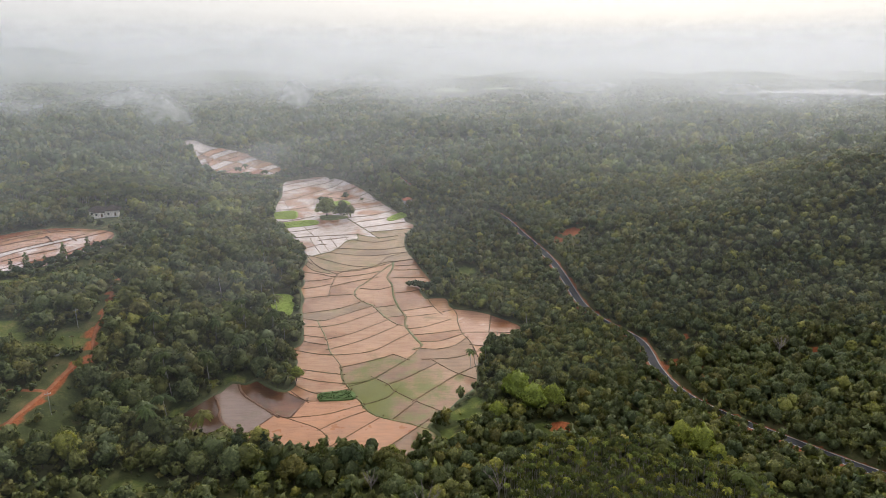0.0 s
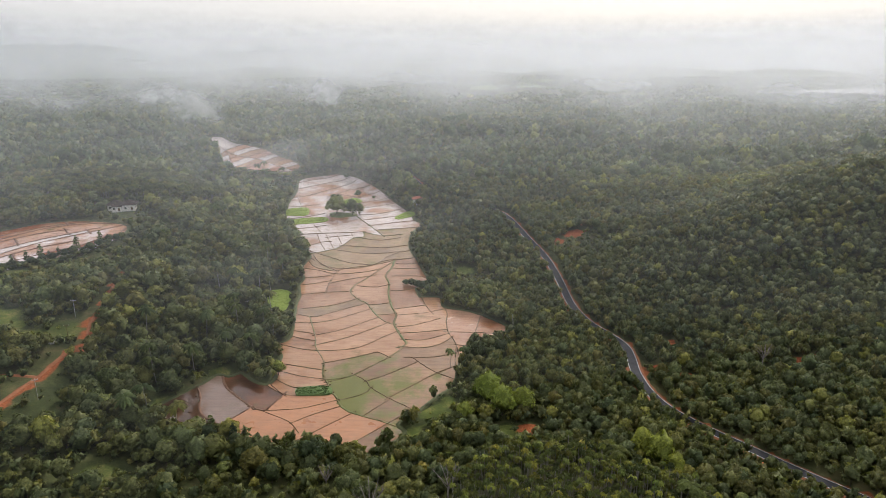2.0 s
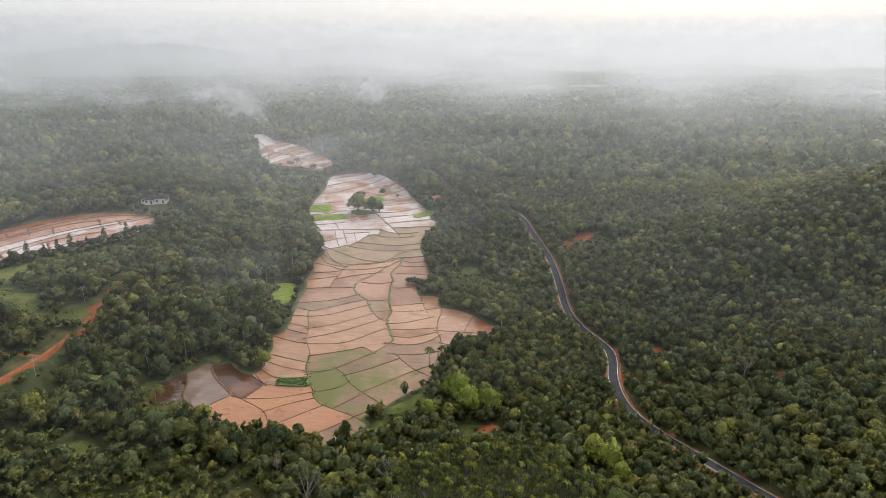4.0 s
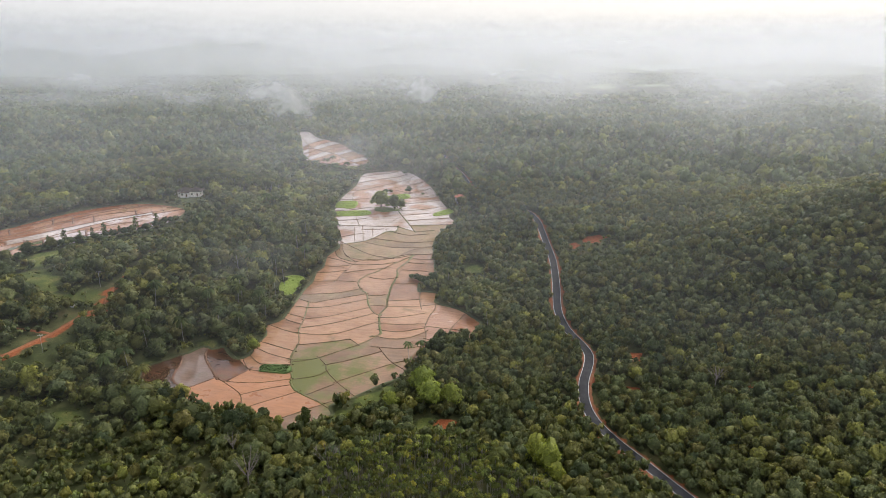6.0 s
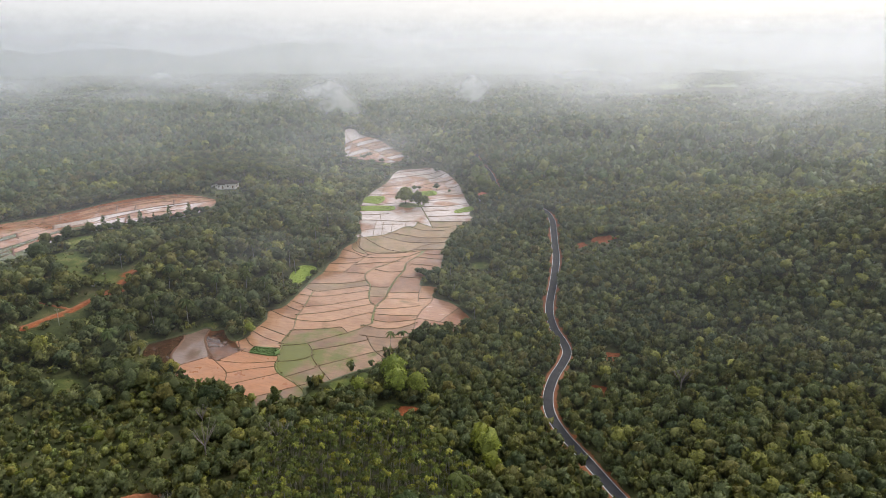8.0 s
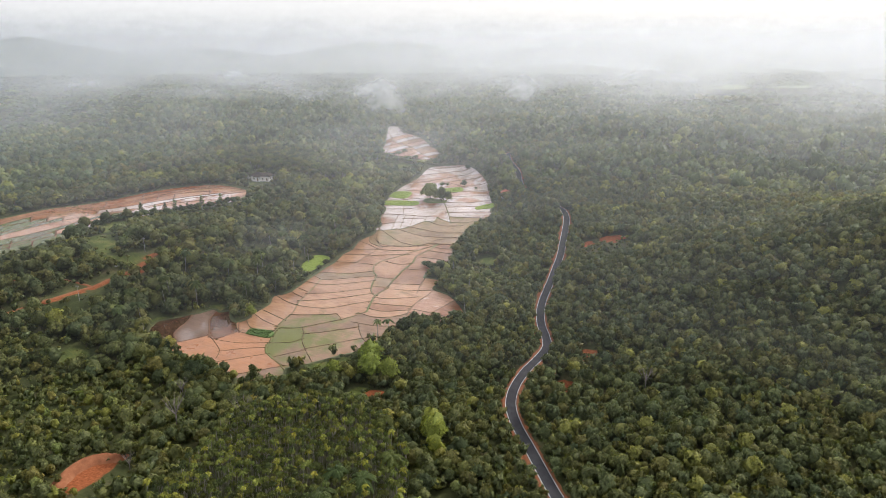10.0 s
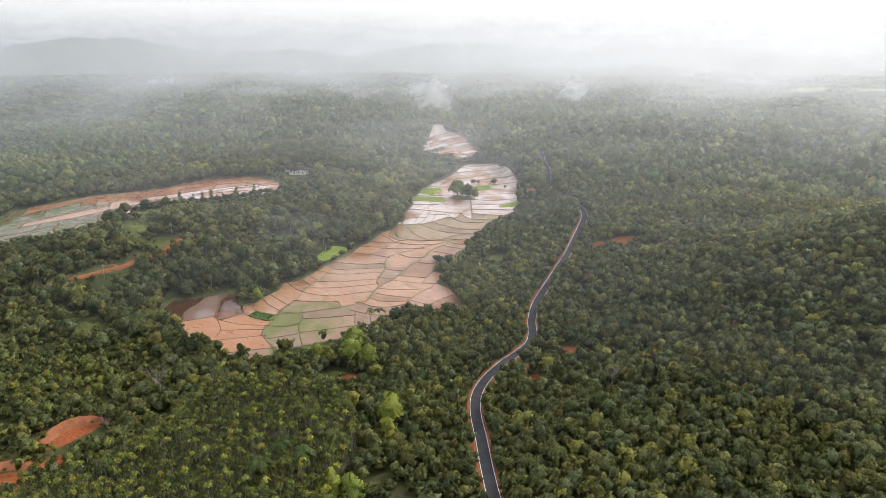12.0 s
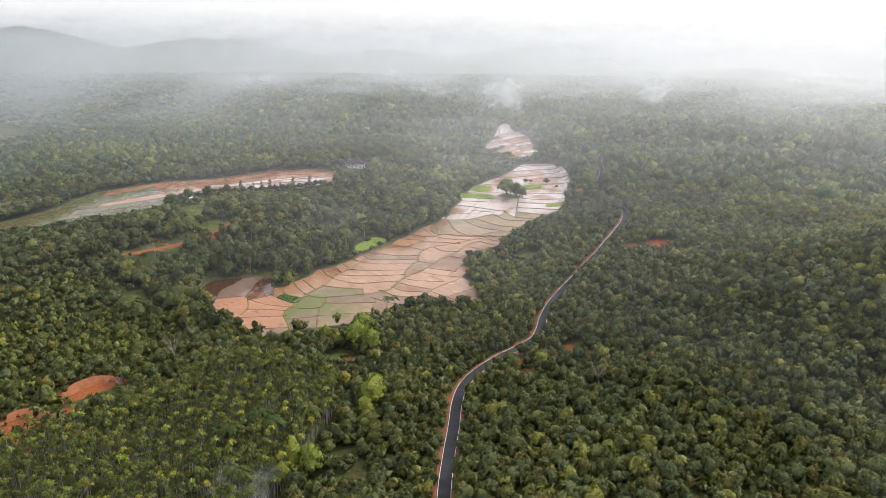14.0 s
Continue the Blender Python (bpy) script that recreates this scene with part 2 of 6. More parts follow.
def ground(x, y):
    """Height of the natural ground: a valley that climbs away, shoulders on both sides, a wooded hill and far hills."""
    x, y = np.asarray(x, float), np.asarray(y, float)
    z = 4 * sst(200, 290, y) + 7 * sst(290, 400, y) + 10 * sst(370, 470, y) + 10 * sst(460, 540, y) + 18 * sst(520, 640, y)
    cx = np.interp(y, [100, 200, 280, 330, 420, 480, 540, 600, 900], [20, -10, 10, -10, -50, -95, -170, -220, -300])
    d = x - cx
    z = z + 19 * sst(72, 150, -d) * np.exp(-((y - 235) / 130) ** 2) + 12 * sst(60, 160, -d) * sst(280, 380, y) * (1 - sst(520, 640, y))
    z = z + 3 * sst(50, 110, d) + 9 * sst(105, 170, d) * np.exp(-((y - 260) / 200) ** 2) + 8 * sst(35, 75, d) * sst(270, 330, y) * (1 - sst(480, 600, y))
    z = z + 30 * np.exp(-(((x - 230) / 72) ** 2 + ((y - 355) / 62) ** 2)) + 26 * np.exp(-(((x - 320) / 90) ** 2 + ((y - 420) / 110) ** 2))
    r = np.hypot(x - 60, y)
    far = sst(600, 1100, r)
    z = z + far * (3 * np.sin(x / 170 + 1.3) * np.cos(y / 210) + 2 * np.sin(x / 83 - y / 97) - 1)
    return z


def smooth_line(points, step=2.0, closed=False):
    """A Catmull-Rom curve through plan points, evenly stepped."""
    p = np.array(points, float)
    n = len(p)
    if n == 2 and not closed:
        m = max(2, int(np.hypot(*(p[1] - p[0])) / step) + 1)
        return p[0] + (p[1] - p[0]) * np.linspace(0, 1, m)[:, None]
    out = []
    for i in range(n if closed else n - 1):
        a, b, c, d = (p[(i + k) % n] if closed else p[min(max(i + k, 0), n - 1)] for k in (-1, 0, 1, 2))
        m = max(2, int(np.hypot(*(c - b)) / step) + 1)
        t = np.linspace(0, 1, m, endpoint=False)[:, None]
        out.append(0.5 * (2 * b + (c - a) * t + (2 * a - 5 * b + 4 * c - d) * t ** 2 + (3 * b - a - 3 * c + d) * t ** 3))
    if not closed:
        out.append(p[-1:])
    return np.concatenate(out)


def line_distance(x, y, line):
    """Distance of points from a plan line, and the index of the nearest line point."""
    best = np.full(np.shape(x), 1e9)
    at = np.zeros(np.shape(x), int)
    for i, (a, b) in enumerate(line):
        d = (x - a) ** 2 + (y - b) ** 2
        m = d < best
        best[m], at[m] = d[m], i
    return np.sqrt(best), at


def inside(x, y, line):
    hit = np.zeros(np.shape(x), bool)
    for (x0, y0), (x1, y1) in zip(line, np.roll(line, -1, axis=0)):
        if y0 != y1:
            hit ^= ((y0 > y) != (y1 > y)) & (x < (x1 - x0) * (y - y0) / (y1 - y0) + x0)
    return hit


def mesh_of(name, verts, faces, mats, index=None, values=None, smooth=False, normals=None):
    """A mesh from numpy arrays; faces all of one size. values: name -> number for each face or each vertex."""
    me = bpy.data.meshes.new(name)
    verts, faces = np.asarray(verts, np.float32), np.asarray(faces, np.int32)
    k = faces.shape[1]
    me.vertices.add(len(verts))
    me.vertices.foreach_set("co", verts.ravel())
    me.loops.add(faces.size)
    me.loops.foreach_set("vertex_index", faces.ravel())
    me.polygons.add(len(faces))
    me.polygons.foreach_set("loop_start", np.arange(0, faces.size, k, dtype=np.int32))
    for m in mats:
        me.materials.append(m)
    if index is not None:
        me.polygons.foreach_set("material_index", np.asarray(index, np.int32))
    me.polygons.foreach_set("use_smooth", np.full(len(faces), smooth))
    for key, v in (values or {}).items():
        at = me.attributes.new(key, "FLOAT", "FACE" if len(v) == len(faces) else "POINT")
        at.data.foreach_set("value", np.asarray(v, np.float32))
    if normals is not None:      # soft shading over a crown's lobes
        at = me.attributes.new("custom_normal", "FLOAT_VECTOR", "POINT")
        at.data.foreach_set("vector", np.asarray(normals, np.float32).ravel())
    me.update()
    return me


def part(name, me, parent, label=""):
    ob = new(name, me)
    ob.parent = parent
    return tagged(ob, label)


# plan: the road, from near the viewer up the valley
ROAD = smooth_line([(300, -60), (262, -8), (222, 44), (185, 92), (160, 126), (132, 155), (118, 171), (105, 187), (95, 199), (88, 210), (84, 222), (82.5, 236), (83, 248), (82.5, 258), (79, 267),
                    (71, 281), (65, 297), (61, 320), (56, 345), (50, 366), (43, 390), (38, 405), (29, 420), (12, 432), (-8, 450), (-22, 472),
                    (-34, 494), (-54, 522), (-62, 548), (-40, 580), (-20, 640)], 2.0)
ROAD_Z = ground(ROAD[:, 0], ROAD[:, 1])
ROAD_Z = np.convolve(np.pad(ROAD_Z, 8, "edge"), np.ones(17) / 17, "valid") + 0.2
TRACK = smooth_line([(-132, 150), (-131, 177), (-131, 193), (-131, 206), (-130, 217), (-127, 222), (-132, 234), (-137, 255), (-146, 282), (-152, 300)], 2.0)
TRACK_WEST = smooth_line([(-220, 128), (-192, 158), (-170, 175), (-150, 190), (-131, 200)], 2.0)

# plan: the flooded valley
FIELD = smooth_line([(-91, 204), (-87, 212), (-84, 218), (-82, 221), (-79, 228), (-74, 227), (-70, 230), (-64, 225), (-58, 222), (-56, 227), (-58,
    233), (-59, 244), (-64, 253), (-60, 261), (-64, 281), (-68, 299), (-69, 309), (-73, 322), (-73, 331), (-78, 346), (-77, 361), (-83, 370), (-82,
    375), (-92, 389), (-99, 406), (-107, 415), (-113, 437), (-117, 456), (-119, 483), (-123, 507), (-114, 516), (-99, 519), (-80, 509), (-65, 495),
    (-53, 481), (-37, 454), (-27, 437), (-23, 425), (-17, 417), (-22, 403), (-21, 380), (-15, 362), (-10, 346), (-5, 331), (-7, 325), (-11, 322), (-8,
    311)], 2.5)
FIELD = np.concatenate([FIELD, smooth_line([(-8, 311), (2, 311), (5, 299), (16, 295), (25, 288), (36, 275), (33, 264), (29, 258), (23, 257), (18,
    253), (15, 242), (14, 230), (12, 223), (7, 216), (1, 205), (-4, 198), (-1, 193), (-3, 188), (-8, 183), (-13, 178), (-16, 181), (-25, 183), (-36,
    185), (-45, 183), (-56, 185), (-69, 188), (-79, 191), (-87, 196), (-91, 204)], 2.5)[1:-1]])
FAR_FIELD = smooth_line([(-237.6, 616.9), (-228.7, 621.1), (-209.6, 602.5), (-192.1, 594.7), (-174.3, 584.6), (-155.5, 568.2), (-140.7, 556.4), (-130.9, 541.7), (-136.2, 527.2), (-159.5, 530.1), (-176.3, 533.3), (-197.6, 542.8), (-207.1, 564.3), (-223.8, 592.0)], 3, True)
WEST_FIELD = smooth_line([(-181, 357), (-205, 364), (-226, 362), (-244, 350), (-262, 330), (-275, 300), (-280, 270), (-281, 243), (-284, 212), (-262, 178), (-262, 145), (-246, 141), (-222, 166),
                          (-212, 190), (-204, 215), (-205, 240), (-212, 262), (-210, 285), (-201, 305), (-186, 318), (-177, 336)], 3, True)
SEEDBED = smooth_line([(-86, 312), (-79, 316), (-73, 312), (-70, 299), (-69, 286), (-75, 284), (-82, 294)], 2, True)
ISLET = (-73, 432)

# clearings: x, y, radius, grass, soil
CLEARINGS = [(93, 152, 4, 0.8, 0.4), (104, 147, 4, 0.8, 0.45), (35, 195, 5, 1, 0.2)]
CLEARINGS += [(8, 205, 8, 1, 0), (12, 215, 5, 1, 0), (2, 192, 6, 1, 0), (33, 195, 7, 1, 0.3), (40, 198, 4, 0, 1), (13, 346, 8, 1, 0), (-87, 161, 9, 0.9, 0.25), (-121, 180, 13, 0.75, 0.2), (-124, 196, 10, 0.75, 0.2)]
CLEARINGS += [(-138, 228, 10, 0.9, 0.3), (-180, 238, 12, 1, 0), (-194, 256, 13, 1, 0), (-196, 275, 10, 1, 0), (-193, 292, 7, 1, 0), (-186, 226, 10, 1, 0), (-168, 234, 10, 1, 0), (-158, 226, 8, 1, 0), (-202, 264, 9, 1, 0)]
CLEARINGS += [(-203, 288, 8, 1, 0), (-148, 220, 6, 1, 0), (-106, 285, 7, 1, 0.3), (-166, 538, 10, 1, 0), (-149, 508, 9, 1, 0), (74, 376, 6, 0, 1)]
CLEARINGS += [(65, 365, 4, 0, 0.8), (2, 120, 6, 0.6, 0), (8, 136, 4, 0.6, 0), (-4, 113, 5, 0.7, 0.2), (4, 104, 4, 0.3, 1), (6, 88, 7, 0.3, 1), (141, 234, 3.5, 0, 1), (91, 238, 4, 0, 1), (-90, 205, 6, 1, 0.2)]
CLEARINGS += [(-78, 229, 6, 1, 0), (-290, 390, 18, 1, 0), (-300, 365, 14, 1, 0), (-166, 451, 4, 0, 1), (-200, 376, 6, 0.9, 0.1), (-222, 389, 6, 0.8, 0.3), (-196, 400, 6, 0.9, 0.1), (-62, 240, 4, 1, 0), (-96, 358, 3, 0, 0.8)]
CLEARINGS += [(-6, 110, 4, 0.2, 1), (-8, 115, 5, 0.2, 1), (-7, 119, 4, 0.2, 1), (7, 89, 6, 0.2, 1), (2, 90, 5, 0.2, 1), (18, 87, 4, 0.2, 1), (-192, 374, 6, 0.8, 0.2)]
CLEARINGS += [(-199, 388, 12, 0.8, 0.15)]
CLEARINGS += [(65, 368, 2.5, 0.1, 1), (73, 374, 3.5, 0.1, 1), (78, 380, 3.5, 0.1, 1), (83, 389, 2.5, 0.1, 1), (100, 260, 3.5, 0.1, 1), (101, 256, 3, 0.1, 1), (100, 228, 3, 0.1, 1), (100, 232, 3, 0.1, 1), (148, 237, 2.5, 0.1, 1)]


def road_flat(x, y, z):
    """The road's bed and the tracks' beds are cut level into the slopes."""
    near = (x > -110) & (x < 230) & (y > 70) & (y < 680)
    d, at = line_distance(x[near], y[near], ROAD)
    w = 1 - sst(5, 11, d)
    z[near] = z[near] * (1 - w) + (ROAD_Z[at] - 0.25) * w
    return z


# ------------------------------------------------------------------ ground: one sheet to the horizon
def axis(fine0, fine1, step, low, high):
    inner = np.arange(fine0, fine1 + step, step)
    out, s = [inner], step
    v, up = inner[-1], []
    while v < high:
        s *= 1.22
        v += s
        up.append(v)
    s, v, dn = step, inner[0], []
    while v > low:
        s *= 1.22
        v -= s
        dn.append(v)
    return np.concatenate([dn[::-1], inner, up])


gx, gy = axis(-310, 330, 3.4, -14000, 14000), axis(60, 660, 3.4, -14000, 14000)
X, Y = np.meshgrid(gx, gy)
X, Y = X.ravel(), Y.ravel()
Z = road_flat(X, Y, ground(X, Y))
grass_v, soil_v = np.full(len(X), 0.12), np.zeros(len(X))
for fx, fy, fr, fg, fs in CLEARINGS:
    d = 1 - sst(fr * 0.6, fr * 1.35, np.hypot(X - fx, Y - fy))
    grass_v, soil_v = np.maximum(grass_v, d * fg), np.maximum(soil_v, d * fs)
scrub = np.exp(-(((X + 75) / 70) ** 2 + ((Y - 110) / 60) ** 2))
grass_v = np.maximum(grass_v, 0.58 * np.minimum(1, scrub * 1.6))
for line, width in ((TRACK, 1.9), (ROAD, 4.2)):
    near = (X > line[:, 0].min() - 9) & (X < line[:, 0].max() + 9) & (Y > line[:, 1].min() - 9) & (Y < line[:, 1].max() + 9)
    d, _ = line_distance(X[near], Y[near], line)
    soil_v[near] = np.maximum(soil_v[near], 0.85 * (1 - sst(width * 0.6, width, d)))
for line in (FIELD, FAR_FIELD, WEST_FIELD):
    near = (X > line[:, 0].min() - 14) & (X < line[:, 0].max() + 14) & (Y > line[:, 1].min() - 14) & (Y < line[:, 1].max() + 14)
    d, _ = line_distance(X[near], Y[near], line)
    within = inside(X[near], Y[near], line)
    Z[near] = np.where(within, Z[near] - 0.6 - 2.6 * sst(2.5, 7, d), Z[near])
    grass_v[near] = np.maximum(grass_v[near], 0.35 * (1 - sst(2.5, 6, d)))
nx, ny = len(gx), len(gy)
quad = (np.arange(ny - 1)[:, None] * nx + np.arange(nx - 1)).ravel()
quad = np.stack([quad, quad + 1, quad + nx + 1, quad + nx], 1)
ground_ob = new("ground", mesh_of("ground", np.stack([X, Y, Z], 1), quad, [M_GROUND], values={"grass": grass_v, "soil": soil_v}, smooth=True))
tagged(ground_ob, "undulating valley ground with undergrowth, grass clearings and bare red laterite", "ground", kind="structure")


# ------------------------------------------------------------------ road
def ribbon(line, z, offsets, heights, jitter=0.0, rnd=None):
    """A strip along a line: offsets to its right and heights over z, across."""
    t = np.gradient(line, axis=0)
    t /= np.linalg.norm(t, axis=1)[:, None] + 1e-9
    nrm = np.stack([t[:, 1], -t[:, 0]], 1)
    rows = []
    for o, h in zip(offsets, heights):
        off = np.full(len(line), float(o))
        if jitter and rnd is not None:
            off = off + jitter * rnd.standard_normal(len(line))
        q = line + nrm * off[:, None]
        rows.append(np.column_stack([q, z + h]))
    v = np.stack(rows, 1).reshape(-1, 3)
    k = len(offsets)
    f = (np.arange(len(line) - 1)[:, None] * k + np.arange(k - 1)).ravel()
    return v, np.stack([f, f + 1, f + k + 1, f + k], 1)


road = tagged(new("road"), "dark asphalt country road with white edge lines winding through forest", "road", kind="structure")
v, f = ribbon(ROAD, ROAD_Z, (-2.0, -1.0, 0, 1.0, 2.0), (0, 0.03, 0.05, 0.03, 0))
part("carriageway", mesh_of("carriageway", v, f, [M_ASPHALT], smooth=True), road, "smooth dark grey asphalt carriageway")
for side in (-1, 1):
    v, f = ribbon(ROAD, ROAD_Z + 0.025, (side * 1.8 - 0.08, side * 1.8 + 0.08), (0, 0))
    part("edge_line", mesh_of("edge_line", v, f, [M_LINE]), road, "white painted edge line")
    v, f = ribbon(ROAD, ROAD_Z, (side * 1.95, side * 2.3, side * 2.9, side * 3.8), (-0.04, -0.08, -0.2, -0.9), 0.16, rng)
    part("shoulder", mesh_of("shoulder", v, f, [M_SOIL], smooth=True), road, "red laterite road shoulder")


def earth_track(line, width, label):
    bed = road_flat(line[:, 0].copy(), line[:, 1].copy(), ground(line[:, 0], line[:, 1]))
    v, f = ribbon(line, bed, (-width * 0.75, -width * 0.4, 0, width * 0.4, width * 0.75), (-0.25, 0.14, 0.2, 0.14, -0.25), width * 0.07, rng)
    tagged(new("dirt_track", mesh_of("dirt_track", v, f, [M_SOIL], smooth=True)), label, "dirt track", kind="structure")


earth_track(TRACK, 1.1, "red earth track between trees and rough grass")
def cut_bank(points, height, label):
    """The cut face of an excavation: a crest with a steep bare side."""
    line = smooth_line(points, 1.2)
    u = np.sin(np.linspace(0, math.pi, len(line))) ** 0.5
    v, f = ribbon(line, ground(line[:, 0], line[:, 1]), (-3.4, -0.9, -0.2, 0.4, 1.5, 2.6), (-0.3, 0.75, 0.95, 0.85, 0.35, -0.2), 0.14, rng)
    v[:, 2] = np.where(v[:, 2] > 0, v[:, 2] * height * np.repeat(u, 6), v[:, 2])
    tagged(new("earth_bank", mesh_of("earth_bank", v, f, [M_SOIL], smooth=True)), label, "earth bank", kind="structure")


cut_bank([(-5, 126), (-9, 124), (-13, 119), (-13, 112), (-9, 105)], 2.4, "curved cut bank of bare orange-red earth")
cut_bank([(3, 99), (-3, 97), (-6, 91), (-4, 84)], 2.0, "curved cut bank of bare orange-red earth")
earth_track(TRACK_WEST, 1.5, "narrow red earth path through scrub")


# ------------------------------------------------------------------ paddies
def paddies(name, label, outline, bunds, pick, step=0.26, bund_half=0.2, drape=1.0, earth=None, halves=None):
    """A flooded field: level cells between earthen bunds, each at the height of the slope there."""
    root = tagged(new(name), label, "paddy field", kind="structure")
    x0, y0 = outline.min(0) - 2
    x1, y1 = outline.max(0) + 2
    xs, ys = np.arange(x0, x1, step) + step / 2, np.arange(y0, y1, step) + step / 2
    gx2, gy2 = np.meshgrid(xs, ys)
    free = inside(gx2.ravel(), gy2.ravel(), outline).reshape(gx2.shape)
    lines = []
    for b in bunds:      # run each bund a little into the next one
        q = np.array(b, float)
        for i, j in ((0, 1), (-1, -2)):
            edge = line_distance(q[i:i + 1 or None, 0], q[i:i + 1 or None, 1], outline)[0][0] < 6
            q[i] += (q[i] - q[j]) / (np.linalg.norm(q[i] - q[j]) + 1e-6) * (6.5 if edge else 1.3)
        q = smooth_line(q, 1.5)
        kept = inside(q[:, 0], q[:, 1], outline)
        kept[:-1] |= kept[1:]
        kept[1:] |= kept[:-1]
        lines.append(q[kept] if kept.sum() > 3 else q)
    halves = halves or [bund_half] * len(lines)
    for ln, reach in zip(lines, halves):
        for a, b in zip(ln[:-1], ln[1:]):
            i0, i1 = int((min(a[0], b[0]) - 1 - x0) / step), int((max(a[0], b[0]) + 1 - x0) / step) + 1
            j0, j1 = int((min(a[1], b[1]) - 1 - y0) / step), int((max(a[1], b[1]) + 1 - y0) / step) + 1
            i0, j0 = max(i0, 0), max(j0, 0)
            sx, sy = gx2[j0:j1, i0:i1], gy2[j0:j1, i0:i1]
            ab = b - a
            u = np.clip(((sx - a[0]) * ab[0] + (sy - a[1]) * ab[1]) / (ab @ ab + 1e-9), 0, 1)
            free[j0:j1, i0:i1] &= np.hypot(sx - a[0] - u * ab[0], sy - a[1] - u * ab[1]) > max(reach, step * 0.72)
    # cells by joining runs of neighbouring rows
    runs, up, last = [], [], []
    for j in range(len(ys)):
        d = np.diff(np.concatenate([[0], free[j].astype(int), [0]]))
        cur = []
        for s, e in zip(np.where(d == 1)[0], np.where(d == -1)[0]):
            k = len(runs)
            runs.append((j, s, e))
            up.append(k)
            for q in last:
                if runs[q][1] < e and runs[q][2] > s:
                    a, b = k, q
                    while up[a] != a:
                        a = up[a]
                    while up[b] != b:
                        b = up[b]
                    up[max(a, b)] = min(a, b)
            cur.append(k)
        last = cur
    cells = {}
    for k in range(len(runs)):
        a = k
        while up[a] != a:
            a = up[a]
        cells.setdefault(a, []).append(runs[k])
    level = np.full(gx2.shape, np.nan)
    for rs in cells.values():
        area = sum(e - s for _, s, e in rs) * step * step
        cxm = sum((s + e) / 2 * (e - s) for _, s, e in rs) * step * step / area * step + x0
        cym = sum(j * (e - s) for j, s, e in rs) * step * step / area * step + y0
        if area < 1.5:
            continue
        z = float(ground(cxm, cym)) - 0.1
        vs, fs = [], []
        for j, s, e in rs:
            level[j, s:e] = z + drape * (ground(xs[s:e], np.full(e - s, ys[j])) - 0.1 - z)
            for s2 in range(s, e, 12):
                e2, b = min(s2 + 12, e), len(vs)
                xa, xb, ya, yb = x0 + s2 * step, x0 + e2 * step, y0 + j * step, y0 + (j + 1) * step
                vs += [(xa, ya, z), (xb, ya, z), (xb, yb, z), (xa, yb, z)]
                fs.append((b, b + 1, b + 2, b + 3))
        vs = np.array(vs)
        vs[:, 2] += drape * (ground(vs[:, 0], vs[:, 1]) - 0.1 - z)
        part("paddy", mesh_of("paddy", vs, fs, [pick(cxm, cym, area)]), root)

    def side_level(q, off):
        i, j = ((q + off - (x0, y0)) / step).astype(int).T
        ok = (i >= 0) & (j >= 0) & (i < len(xs)) & (j < len(ys))
        out = np.full(len(q), np.nan)
        out[ok] = level[j[ok], i[ok]]
        return out

    rnd = np.random.default_rng(5)
    for n_line, ln in enumerate(lines + [np.concatenate([outline, outline[:1]])]):
        rim = n_line == len(lines)
        t = np.gradient(ln, axis=0)
        t /= np.linalg.norm(t, axis=1)[:, None] + 1e-9
        nrm = np.stack([t[:, 1], -t[:, 0]], 1)
        g = ground(ln[:, 0], ln[:, 1])
        zr, zl = side_level(ln, nrm * 1.3), side_level(ln, -nrm * 1.3)
        both = np.fmax(zr, zl)
        top = np.where(np.isnan(both), g, both) + 0.07 + 0.04 * rnd.standard_normal(len(ln))
        zr, zl = np.where(np.isnan(zr), g - 0.3, zr) - 0.25, np.where(np.isnan(zl), g - 0.3, zl) - 0.25
        if rim:
            offs = (-1.8, -0.7, -0.2, 0.4, 0.9, 1.9)
            zs = (zl - 0.3, zl + 0.45, top + 0.2, top + 0.15, zr + 0.4, zr - 0.4)
        else:
            w = halves[n_line]
            offs = (-w - 0.14, -w * 0.55, 0.0, w * 0.55, w + 0.14)
            zs = (zl, top, top + 0.06, top, zr)
        cols = []
        for o, zz in zip(offs, zs):
            q = ln + nrm * (o + (0.07 + 0.12 * (not rim and halves[n_line] > 0.25)) * rnd.standard_normal(len(ln)))[:, None]
            cols.append(np.column_stack([q, zz]))
        k = len(offs)
        vv = np.stack(cols, 1).reshape(-1, 3)
        ff = (np.arange(len(ln) - 1)[:, None] * k + np.arange(k - 1)).ravel()
        part("bank" if rim else "bund", mesh_of("bund", vv, np.stack([ff, ff + 1, ff + k + 1, ff + k], 1), [M_BANK if rim else earth(*ln.mean(0), halves[n_line])], smooth=True), root,
             "grassy bank round the flooded field" if rim else "")
    return root


BUNDS, BUND_HALF = [], []


def bund(*points, half=0.13):
    BUNDS.append(points)
    BUND_HALF.append(half)


bund((-27.7, 357.7), (-27.8, 348.5), (-29.4, 337.3), (-26.4, 328.0), (-24.5, 313.6), (-20.9, 298.7), (-17.1, 287.5), (-16.6, 277.0), (-11.8, 264.7), (-8.8, 257.6), (-11.3, 255.1), half=0.5)
bund((-27.7, 357.7), (-34.5, 343.4), (-39.5, 331.8), (-43.6, 323.8), (-44.1, 315.2), (-39.2, 306.9), (-33.4, 301.2), (-29.2, 292.5), (-23.3, 282.2), (-18.5, 277.4), (-16.6, 277.0), half=0.3)
bund((-82.7, 367.7), (-72.3, 349.0), (-63.1, 343.1), (-57.3, 342.3), (-50.3, 346.9), (-37.8, 351.4), (-28.1, 358.8))
